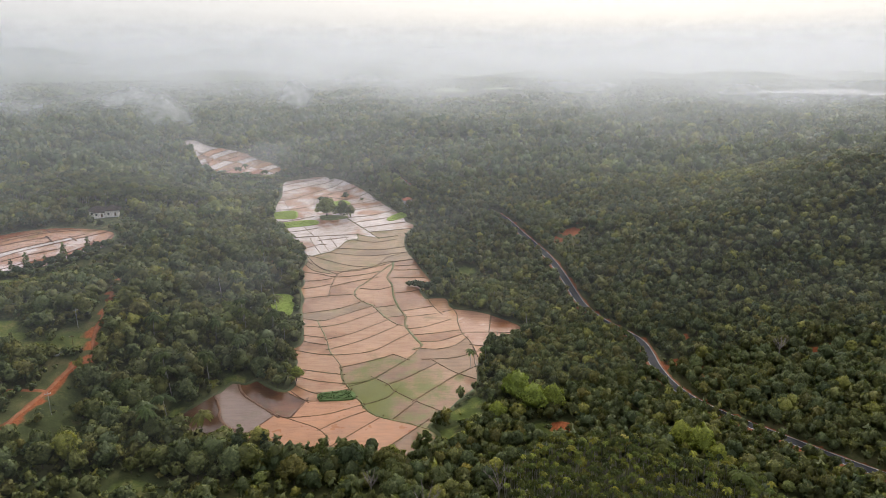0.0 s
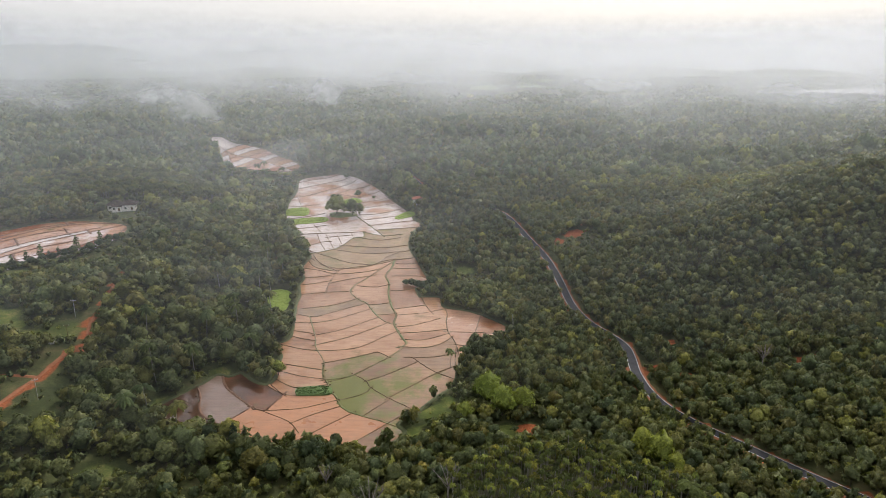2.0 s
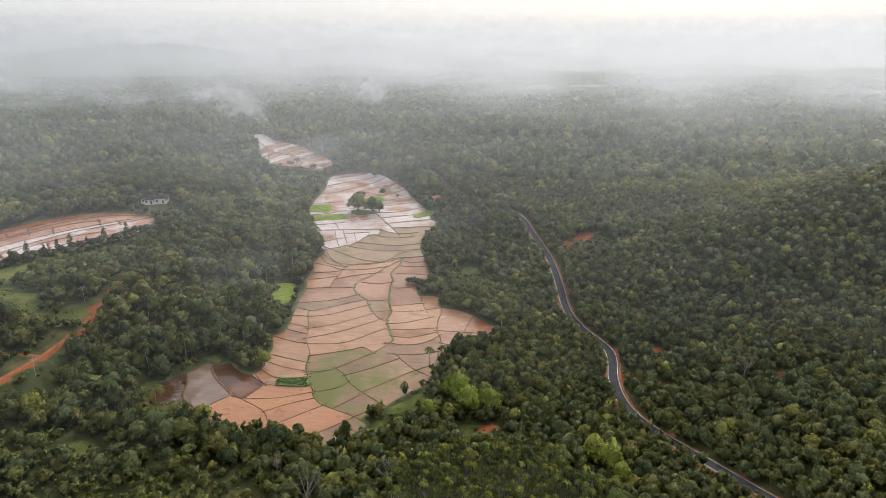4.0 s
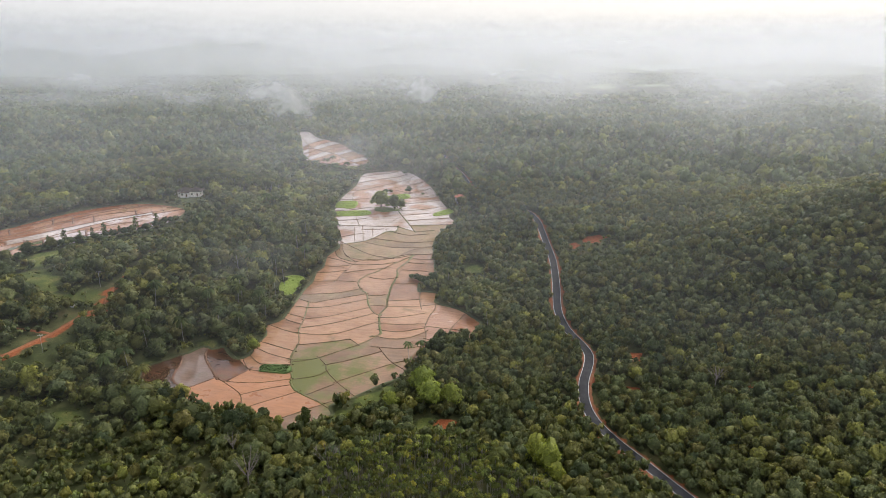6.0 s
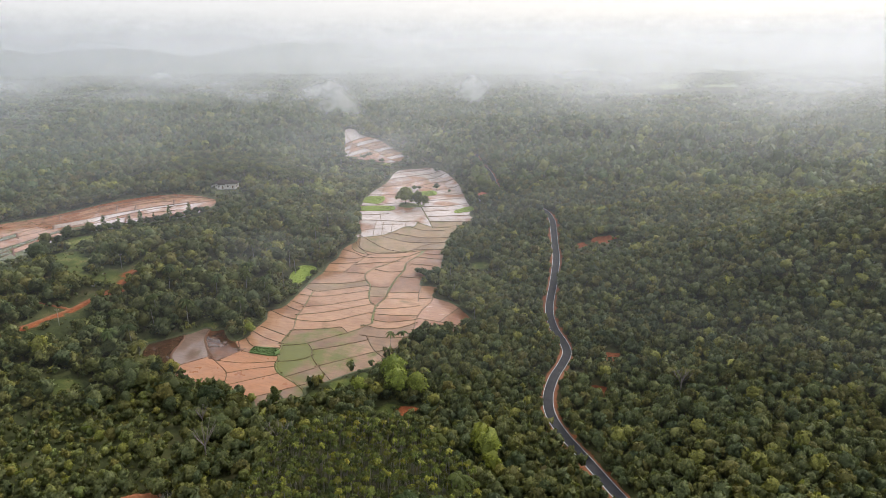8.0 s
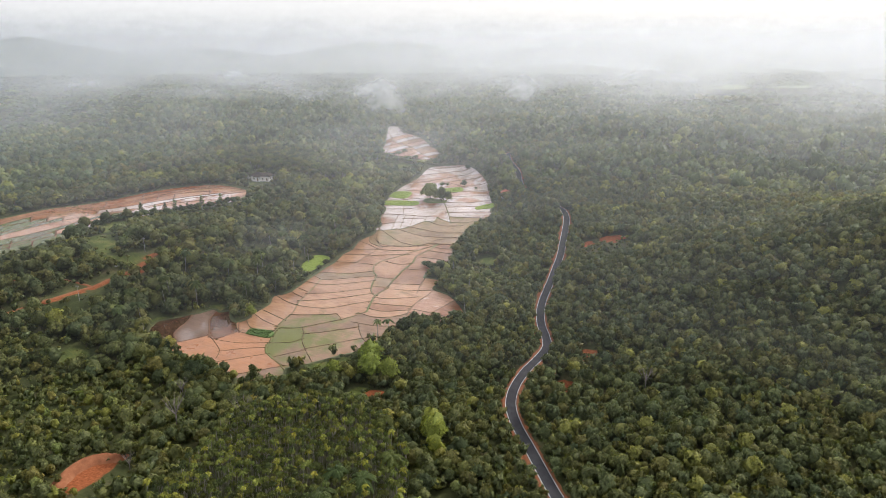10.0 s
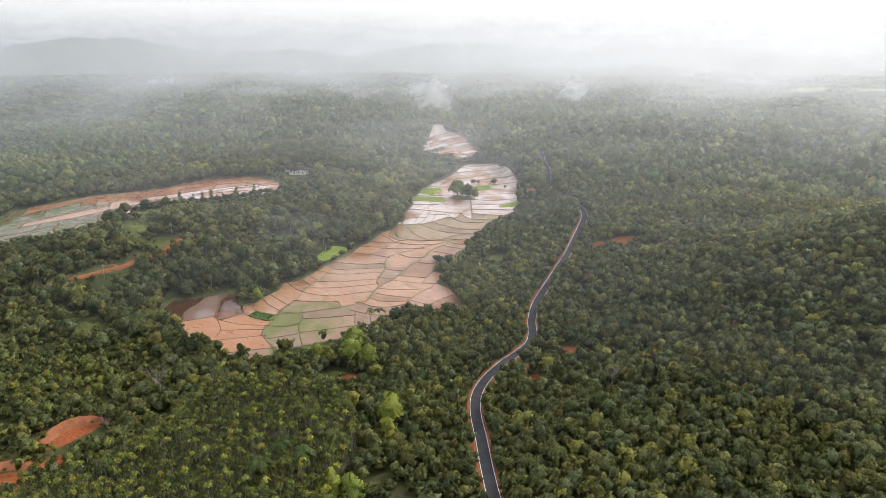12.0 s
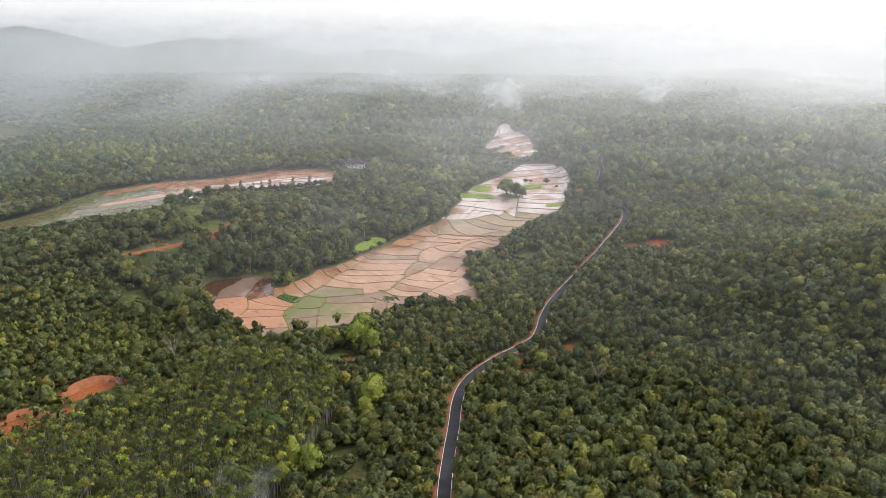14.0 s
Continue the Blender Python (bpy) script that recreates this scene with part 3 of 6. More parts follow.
bund((-81.9, 346.3), (-68.4, 342.7), (-56.4, 338.0), (-42.4, 341.1), (-35.3, 345.3))
bund((-79.1, 331.9), (-65.6, 333.2), (-57.0, 337.7))
bund((-76.5, 321.0), (-66.4, 324.2), (-58.3, 328.5))
bund((-57.0, 340.1), (-57.5, 325.4), (-56.8, 313.5))
bund((-56.9, 325.7), (-47.1, 331.7), (-35.5, 337.1))
bund((-74.0, 308.7), (-56.0, 313.9), (-44.1, 315.2))
bund((-41.0, 322.8), (-32.6, 321.9), (-25.6, 326.0))
bund((-71.1, 289.4), (-59.1, 293.9), (-48.4, 298.6), (-39.2, 306.9))
bund((-70.6, 289.7), (-56.9, 282.9), (-49.1, 287.3), (-40.3, 295.5), (-33.4, 301.2))
bund((-54.0, 275.8), (-45.1, 279.7), (-36.7, 287.8), (-30.3, 294.4))
bund((-49.5, 263.4), (-39.6, 269.1), (-31.5, 277.1), (-24.7, 284.1))
bund((-47.1, 254.4), (-37.8, 260.0), (-29.6, 267.1), (-19.9, 277.9))
bund((-44.8, 249.4), (-33.2, 251.2), (-26.5, 254.9), (-19.3, 263.7), (-14.0, 269.8))
bund((-39.5, 239.6), (-29.5, 244.3), (-23.0, 247.9), (-19.7, 249.6), (-14.5, 246.0))
bund((-36.9, 226.5), (-27.3, 229.9), (-20.7, 237.8), (-14.5, 246.0), (-11.1, 251.7), (-8.8, 257.6), half=0.2)
bund((-56.9, 282.9), (-49.5, 263.4), (-46.2, 252.3), (-40.1, 240.5), (-37.4, 227.4), half=0.2)
bund((-32.0, 299.5), (-26.8, 300.7), (-22.0, 302.8))
bund((-26.0, 286.9), (-21.8, 287.7), (-17.9, 289.4))
bund((-22.4, 318.0), (-16.6, 319.1), (-10.5, 322.7))
bund((-18.2, 295.2), (-11.6, 297.9), (-4.4, 300.6))
bund((-17.1, 287.5), (-9.8, 289.3), (-1.5, 292.6), (2.9, 295.3))
bund((-15.3, 274.0), (-7.5, 276.3), (2.6, 283.8))
bund((-13.1, 267.7), (-4.6, 269.1), (6.7, 272.5))
bund((-10.5, 261.8), (-1.7, 261.9), (8.2, 268.4))
bund((-10.6, 255.4), (-1.5, 254.6), (6.2, 259.1), (10.1, 265.4))
bund((-67.6, 267.3), (-66.0, 274.7), (-53.3, 276.3))
bund((-68.6, 267.9), (-59.9, 267.1), (-51.0, 265.0))
bund((-63.3, 264.8), (-56.0, 260.4), (-48.9, 258.6))
bund((-61.8, 254.0), (-51.5, 250.4), (-45.8, 250.0))
bund((-39.9, 239.6), (-38.0, 230.5), (-34.8, 224.3), (-32.4, 218.8), (-29.2, 214.6), (-26.7, 209.2), (-21.2, 204.3), (-8.6, 198.7), (0.1, 193.7), half=0.45)
bund((-53.6, 237.4), (-46.4, 235.6), (-38.8, 234.0))
bund((-55.0, 232.2), (-47.7, 229.3), (-36.9, 227.3))
bund((-56.0, 227.0), (-49.4, 221.8), (-44.1, 220.7), (-34.6, 223.1))
bund((-56.2, 221.0), (-49.7, 215.7), (-40.6, 215.6), (-32.0, 217.7))
bund((-52.7, 204.0), (-47.0, 204.6), (-38.7, 206.8), (-28.9, 212.5))
bund((-40.4, 196.6), (-34.0, 203.0), (-26.6, 208.2))
bund((-32.3, 190.4), (-26.8, 197.4), (-21.2, 204.3))
bund((-18.3, 184.5), (-13.1, 191.3), (-8.3, 197.8))
bund((-58.1, 205.9), (-49.3, 201.5), (-41.2, 196.6), (-37.4, 191.5))
bund((-83.9, 219.5), (-79.4, 212.4), (-76.5, 205.0), (-72.8, 199.1), (-66.2, 194.4), (-60.9, 188.0), half=0.5)
bund((-77.0, 228.4), (-73.5, 221.1), (-67.6, 214.6), (-60.8, 208.5), (-57.2, 205.1), half=0.5)
bund((-63.8, 194.1), (-60.7, 200.1), (-58.0, 205.8), half=0.3)
bund((-58.1, 205.9), (-52.7, 203.9), (-51.0, 208.0), (-48.9, 215.9), half=0.35)
bund((-48.6, 214.9), (-55.2, 221.2), (-58.0, 225.2))
bund((-26.3, 231.7), (-20.4, 226.7), (-17.8, 222.2), (-10.0, 215.2), (1.4, 206.7))
bund((-35.2, 225.2), (-27.0, 230.4), (-15.3, 244.6))
bund((-20.4, 226.6), (-13.2, 232.1), (-2.8, 242.4))
bund((-10.4, 215.1), (-2.3, 224.9), (6.4, 234.7), (15.8, 242.5))
bund((-27.8, 212.6), (-20.1, 217.3), (-17.8, 222.2))
bund((-16.5, 203.7), (-9.9, 214.0))
bund((-3.4, 244.5), (6.0, 234.7), (14.3, 230.1))
bund((-88.0, 361.2), (-78.2, 366.5), (-66.4, 374.7), (-61.4, 382.9), (-58.2, 392.4), (-52.1, 395.1), (-53.5, 403.7), half=0.3)
bund((-105.4, 391.6), (-89.2, 397.8), (-60.2, 402.1), (-53.5, 403.7))
bund((-94.7, 396.1), (-84.5, 381.1), (-78.2, 366.5))
bund((-82.2, 398.9), (-77.1, 386.0), (-70.4, 371.6))
bund((-76.9, 399.2), (-71.7, 387.4), (-66.1, 374.9))
bund((-68.6, 396.0), (-63.1, 383.2))
bund((-61.2, 401.6), (-57.2, 391.8))
bund((-96.8, 378.1), (-84.2, 378.8), (-75.3, 385.7), (-71.3, 386.5))
bund((-74.3, 393.3), (-59.6, 397.7))
bund((-110.8, 401.9), (-93.7, 407.4), (-81.1, 412.4))
bund((-90.8, 419.5), (-85.2, 409.3), (-79.0, 399.3))
bund((-105.7, 414.2), (-90.8, 419.5), (-83.6, 422.9))
bund((-67.7, 436.9), (-58.3, 423.6), (-49.8, 412.1), (-39.4, 396.7), half=0.3)
bund((-53.1, 402.7), (-39.8, 397.7), (-29.0, 400.5), half=0.25)
bund((-70.4, 441.5), (-51.3, 451.1), (-36.6, 461.8))
bund((-64.0, 431.6), (-46.1, 436.3), (-31.0, 449.2))
bund((-57.9, 422.6), (-41.5, 428.9), (-26.1, 436.3))
bund((-51.7, 413.7), (-36.2, 419.4), (-21.0, 424.6))
bund((-46.2, 406.7), (-31.0, 410.0), (-16.9, 413.6))
bund((-110.2, 472.7), (-93.2, 489.5), (-77.0, 504.2))
bund((-119.5, 487.9), (-102.5, 500.4), (-82.5, 510.0))
bund((-126.8, 498.4), (-111.1, 509.1), (-97.4, 515.1))
bund((-80.0, 462.3), (-68.6, 474.6), (-55.7, 483.9))
bund((-76.5, 448.0), (-61.3, 460.7), (-45.9, 471.8))
bund((-82.9, 477.9), (-69.1, 472.1))
bund((-91.4, 473.2), (-78.5, 488.7), (-63.7, 493.6))
bund((-120.9, 466.5), (-110.2, 472.7), (-103.5, 477.0))
bund((-116.5, 445.5), (-103.9, 448.2), (-94.7, 452.6))
bund((-111.4, 422.0), (-98.3, 426.4), (-86.4, 433.4))
bund((-114.6, 471.8), (-105.4, 447.5), (-98.3, 426.4))
bund((-79.4, 365.8), (-71.0, 353.4), (-57.3, 342.3))
bund((-76.1, 368.7), (-63.8, 360.6), (-51.4, 353.5), (-37.8, 351.4))
bund((-68.4, 374.9), (-55.0, 370.6), (-40.9, 368.6), (-23.1, 374.2))
bund((-63.2, 380.9), (-48.9, 379.1), (-35.5, 378.8), (-25.9, 382.3))
bund((-54.9, 393.9), (-41.6, 390.2), (-30.1, 394.4))
bund((-35.2, 355.9), (-31.1, 366.8), (-22.8, 373.2))
bund((-28.1, 358.8), (-19.0, 362.2))
bund((-25.2, 336.6), (-9.3, 336.5), (-5.3, 330.7))
bund((-7.3, 310.6), (-4.9, 302.0), (-0.3, 290.8))
bund((4.5, 298.5), (6.5, 291.4), (6.8, 281.3), (8.5, 269.2), (11.2, 262.6), (13.6, 252.5), (14.9, 241.8))
bund((-7.1, 245.9), (6.1, 247.8), (13.6, 252.5))
bund((12.7, 252.5), (13.0, 239.5), (13.9, 230.0))
bund((7.6, 270.2), (23.8, 270.2), (33.1, 269.2))
bund((22.2, 289.2), (20.2, 270.2))
bund((23.8, 270.2), (23.3, 257.5))
bund((12.5, 258.5), (18.1, 257.5), (29.7, 259.5))
bund((-76.7, 366.9), (-69.9, 354.0), (-59.3, 345.9), (-44.1, 347.4), (-32.6, 358.0), (-24.6, 360.5), (-15.5, 364.0))
bund((-25.6, 347.4), (-17.9, 347.4), (-10.9, 348.8))
bund((-24.8, 353.8), (-19.8, 353.8), (-12.9, 355.5))


def main_pick(x, y, area):
    if x < -52 and y < 228:
        return (M_LAVENDER if x < -64 else M_POND) if (x < -56 and y > 200) or x < -72 else M_ORANGE
    if y < 212 and x < 0:
        return M_ORANGE if (y < 204 and x < -14) or x < -30 else M_GREENISH
    if y < 250 and x > -40:
        return M_GREENISH
    if x > 8 and 255 < y < 298:
        return M_RUST
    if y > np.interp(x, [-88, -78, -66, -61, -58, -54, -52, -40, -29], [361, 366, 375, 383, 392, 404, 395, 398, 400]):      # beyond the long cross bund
        return M_PAINTED_SHEEN
    if y > 346 and x > -72:
        return M_OLIVE
    if x < -56 and y < 262:
        return M_SILT
    return M_SILT if rng.random() > 0.12 else M_OLIVE


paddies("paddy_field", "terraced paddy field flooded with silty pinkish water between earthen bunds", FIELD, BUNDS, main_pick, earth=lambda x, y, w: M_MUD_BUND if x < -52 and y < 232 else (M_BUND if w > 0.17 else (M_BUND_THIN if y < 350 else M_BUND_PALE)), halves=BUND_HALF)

FAR_BUNDS = [((-236 + 8 * i + 3 * math.sin(i), 600 - 6 * i - 30), (-222 + 8.2 * i, 600 - 5.8 * i), (-208 + 8.4 * i, 612 - 5.6 * i)) for i in range(2, 12)]
FAR_BUNDS += [((-222, 596), (-200, 572), (-172, 560), (-150, 543), (-132, 530)), ((-205, 575), (-192, 548), (-186, 533))]
paddies("far_paddy_field", "distant flooded paddy field of pale brown water among trees", FAR_FIELD, FAR_BUNDS, lambda x, y, a: (M_SILT if rng.random() < 0.5 else M_PAINTED_SHEEN) if rng.random() < 0.85 else M_ORANGE, 0.45, 0.35, 1.0, lambda x, y, w: M_BUND_PALE)
WEST_BUNDS = []
EAST_SIDE = np.array([WEST_FIELD[int((1.0 - u * 0.42) * len(WEST_FIELD)) % len(WEST_FIELD)] for u in np.linspace(0.02, 1, 14)])
FAR_SIDE = np.array([WEST_FIELD[int((0.02 + u * 0.42) * len(WEST_FIELD))] for u in np.linspace(0.02, 1, 14)])
LANES = (0.0, 0.11, 0.22, 0.34, 0.46, 0.58, 0.7, 0.8, 0.9, 1.0)
for k, v in enumerate(LANES[1:-1]):      # long strips
    w = np.clip(v + 0.03 * np.sin(np.arange(14) * 0.9 + k * 2.1), 0, 1)[:, None]
    WEST_BUNDS.append(tuple(map(tuple, (EAST_SIDE * (1 - w) + FAR_SIDE * w)[k % 3:14 - (k * 2) % 4])))
for i in range(30):                                              # short cross bunds, staggered
    lane, u = i % 9, 1.0 + (i * 0.618) % 1 * 11.3
    v0, v1 = LANES[lane] - 0.02, LANES[lane + 1] + 0.02
    j, f0 = int(u), u % 1
    p0, p1 = EAST_SIDE[j] * (1 - f0) + EAST_SIDE[j + 1] * f0, FAR_SIDE[j] * (1 - f0) + FAR_SIDE[j + 1] * f0
    WEST_BUNDS.append((tuple(p0 * (1 - v0) + p1 * v0), tuple(p0 * (1 - v1) + p1 * v1)))
# strips near the east side mostly take the water with painted-in sky reflection
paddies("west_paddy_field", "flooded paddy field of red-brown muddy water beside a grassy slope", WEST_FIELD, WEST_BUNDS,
        lambda x, y, a: M_MARSH if y < 238 else (M_PAINTED_SHEEN if rng.random() < (0.8 if np.hypot(EAST_SIDE[:, 0] - x, EAST_SIDE[:, 1] - y).min() < 30 else 0.08) else M_WEST), 0.7, 0.5, 1.0, lambda x, y, w: M_MUD_BUND)

# ------------------------------------------------------------------ trees
def leaf_quads(rnd, centres, radii, n, size, flat=0.0, low=-0.35):
    """n bent leaf clumps on lobes: quads turned outwards, gappy below."""
    w = radii ** 2 / (radii ** 2).sum()
    k = rnd.choice(len(radii), n, p=w)
    d = rnd.standard_normal((n, 3))
    d /= np.linalg.norm(d, axis=1)[:, None]
    d[:, 2] = np.where(d[:, 2] < low, -d[:, 2], d[:, 2])
    r = radii[k] * rnd.uniform(0.74, 1.12, n)
    p = centres[k] + d * r[:, None] * (1, 1, 0.82)
    nrm = d + 0.55 * rnd.standard_normal((n, 3)) + (0, 0, flat)
    nrm /= np.linalg.norm(nrm, axis=1)[:, None]
    t = np.cross(nrm, rnd.standard_normal((n, 3)))
    t /= np.linalg.norm(t, axis=1)[:, None]
    b = np.cross(nrm, t)
    s = size * rnd.uniform(0.6, 1.35, n)[:, None]
    e = lambda: rnd.uniform(0.7, 1.3, (n, 1))
    drop = nrm * s * 0.22
    v = np.stack([p + t * s * 0.62 * e() - drop, p + b * s * 0.5 * e(), p - t * s * 0.62 * e() - drop, p - b * s * 0.5 * e()], 1)
    return v.reshape(-1, 3)


def lobe_normals(v, centres, radii):
    """Outward directions at points of a crown: away from the lobe that each lies on."""
    gap = np.stack([np.linalg.norm(v - c, axis=1) / q for c, q in zip(centres, radii)], 1)
    n = v - centres[gap.argmin(1)]
    n = n / (np.linalg.norm(n, axis=1)[:, None] + 1e-6)
    mid = centres.mean(0) - (0, 0, radii.max() * 0.5)
    o = v - mid
    n = n * 0.62 + 0.34 * o / (np.linalg.norm(o, axis=1)[:, None] + 1e-6) + 0.24 * np.sin(v[:, [1, 2, 0]] * 9.3)
    return n / np.linalg.norm(n, axis=1)[:, None]


def leaf_sprays(rnd, centres, radii, n, size, low=-0.25):
    """n three-cornered sprays of leaves on the outer shell of a crown's lobes."""
    m = n * 4
    k = rnd.choice(len(radii), m, p=radii ** 2 / (radii ** 2).sum())
    d = rnd.standard_normal((m, 3))
    d /= np.linalg.norm(d, axis=1)[:, None]
    d[:, 2] = np.where(d[:, 2] < low, -d[:, 2], d[:, 2])
    p = centres[k] + d * (radii[k] * rnd.uniform(0.86, 1.1, m))[:, None] * (1, 1, 0.85)
    gap = np.min([np.linalg.norm((p - c) / (1, 1, 0.85), axis=1) / q for c, q in zip(centres, radii)], 0)
    keep = np.where(gap > 0.8)[0][:n]
    keep = np.concatenate([keep, np.arange(m)[:n - len(keep)]])
    p, d = p[keep], d[keep]
    nrm = d + 0.5 * rnd.standard_normal((n, 3))
    nrm /= np.linalg.norm(nrm, axis=1)[:, None]
    t = np.cross(nrm, rnd.standard_normal((n, 3)))
    t /= np.linalg.norm(t, axis=1)[:, None]
    b = np.cross(nrm, t)
    s = size * rnd.uniform(0.6, 1.4, (n, 1))
    e = lambda: rnd.uniform(0.75, 1.25, (n, 1))
    return np.stack([p + t * s * 0.75 * e() - nrm * s * 0.15, p + (-0.45 * t + 0.62 * b) * s * e(), p + (-0.45 * t - 0.62 * b) * s * e()], 1).reshape(-1, 3)


def stem(base, top, r0, r1, sides=6, bend=(0, 0)):
    """A tapered, slightly bent limb as quads."""
    base, top = np.array(base, float), np.array(top, float)
    rows = []
    for i in range(4):
        u = i / 3
        c = base + (top - base) * u + np.array([bend[0], bend[1], 0]) * math.sin(math.pi * u)
        a = np.arange(sides) * 2 * math.pi / sides
        r = r0 + (r1 - r0) * u
        rows.append(c + np.stack([np.cos(a) * r, np.sin(a) * r, 0 * a], 1))
    v = np.concatenate(rows)
    f = [(i * sides + j, i * sides + (j + 1) % sides, (i + 1) * sides + (j + 1) % sides, (i + 1) * sides + j) for i in range(3) for j in range(sides)]
    return v, np.array(f)


def join(pieces):
    vs, fs, n = [], [], 0
    for v, f in pieces:
        vs.append(v)
        fs.append(f + n)
        n += len(v)
    return np.concatenate(vs), np.concatenate(fs)


def crown_shape(rnd, spread, height, lobes, skirt=0.42):
    """Lobes of a domed crown; the foot of the tree at z = 0, the top at height."""
    c, r = [(0, 0, height * 0.62)], [spread * 0.6]
    for i in range(lobes):
        a = rnd.uniform(-0.5, 0.5) + i * 2.4
        d = spread * (0.3 + 0.5 * math.sqrt((i + 0.5) / lobes)) * rnd.uniform(0.85, 1.1)
        c.append((d * math.cos(a), d * math.sin(a), height * (0.84 - (0.84 - skirt) * (d / (0.8 * spread)) ** 2 + rnd.uniform(-0.07, 0.05))))
        r.append(spread * rnd.uniform(0.25, 0.4))
    return np.array(c), np.array(r)


LOBES = {}


def broadleaf(seed, n, size, spread=3.4, height=8.5, lobes=6, limbs=True, sides=6, body=1.0, skirt=0.42):
    """A broadleaf tree: n sprays of leaves over a lumpy leafy body, a trunk, and limbs where they show."""
    rnd = np.random.default_rng(seed)
    c, r = crown_shape(rnd, spread, height, lobes, skirt)
    lv = leaf_sprays(rnd, c, r, n, size)
    lf = np.arange(len(lv)).reshape(-1, 3)
    ring = np.arange(sides) * 2 * math.pi / sides
    rows = [np.stack([np.cos(ring + 0.5 * i) * m * spread, np.sin(ring + 0.5 * i) * m * spread, np.full(sides, h * height)], 1) * rnd.uniform(0.85, 1.15, (sides, 1)) for i, (m, h) in enumerate(((0.5 * body, 0.26), (0.82 * body, 0.46), (0.5 * body, 0.72 * (0.6 + 0.4 * body)), (0.08, 0.82 * (0.6 + 0.4 * body))))]
    bf = np.array([q for i in range(3) for j in range(sides) for q in ((i * sides + j, i * sides + (j + 1) % sides, (i + 1) * sides + j), (i * sides + (j + 1) % sides, (i + 1) * sides + (j + 1) % sides, (i + 1) * sides + j))])
    lv, lf = np.concatenate([lv, *rows]), np.concatenate([lf, bf + len(lv)])
    wood = [stem((0, 0, -0.6), (0, 0, height * 0.6), spread * 0.065, spread * 0.035, 5, (0.2, 0.1))]
    if limbs:
        for q in c[1:5]:
            wood.append(stem((0, 0, height * 0.38), q, spread * 0.035, spread * 0.012, 4))
    LOBES[len(lv), round(float(lv.sum()), 3)] = lobe_normals(lv, c, r)
    wv, wf = join(wood)
    if not limbs:      # far trees show no limbs: a plain tapered trunk, or none
        wv, wf = (wood[0][0][[0, 1, 2, 3, 15, 16, 17, 18]], np.array([(0, 1, 5, 4), (1, 2, 6, 5), (2, 3, 7, 6)])) if n > 120 else (np.zeros((0, 3)), np.zeros((0, 4), int))
    return lv, lf, wv, wf


def palm(seed, height=11.0, fronds=9, reach=2.6, width=0.55, segments=4, slim=False):
    """A slim palm: a straight trunk and a head of arching fronds, each a folded tapering blade."""
    rnd = np.random.default_rng(seed)
    lean = rnd.uniform(-0.07, 0.07, 2) * height
    tv, tf = stem((0, 0, -0.5), (lean[0], lean[1], height), (0.0085 if slim else 0.014) * height, (0.006 if slim else 0.008) * height, 4 if slim else 5)
    pieces = []
    for i in range(fronds):
        a = i * 2.39996 + rnd.uniform(-0.2, 0.2)
        up = rnd.uniform(0.35, 1.5) if slim else rnd.uniform(0.05, 1.15)
        d = np.array([math.cos(a), math.sin(a), 0])
        s = np.array([-math.sin(a), math.cos(a), 0])
        rows = []
        for j in range(segments + 1):
            u = j / segments
            q = np.array([lean[0], lean[1], height]) + d * reach * u * (0.95 - 0.15 * up) + np.array([0, 0, reach * (up * u - (0.55 + 0.5 * up) * u * u * 1.15)])
            w = width * (math.sin(math.pi * (0.12 + 0.83 * u)) + 0.05) * rnd.uniform(0.8, 1.2)
            rows += [q - s * w - (0, 0, w * 0.45), q, q + s * w - (0, 0, w * 0.45)]
        v = np.array(rows)
        f = []
        for j in range(segments):
            b = 3 * j
            f += [(b, b + 1, b + 4, b + 3), (b + 1, b + 2, b + 5, b + 4)]
        pieces.append((v, np.array(f)))
    lv, lf = join(pieces)
    return lv, lf, tv, tf


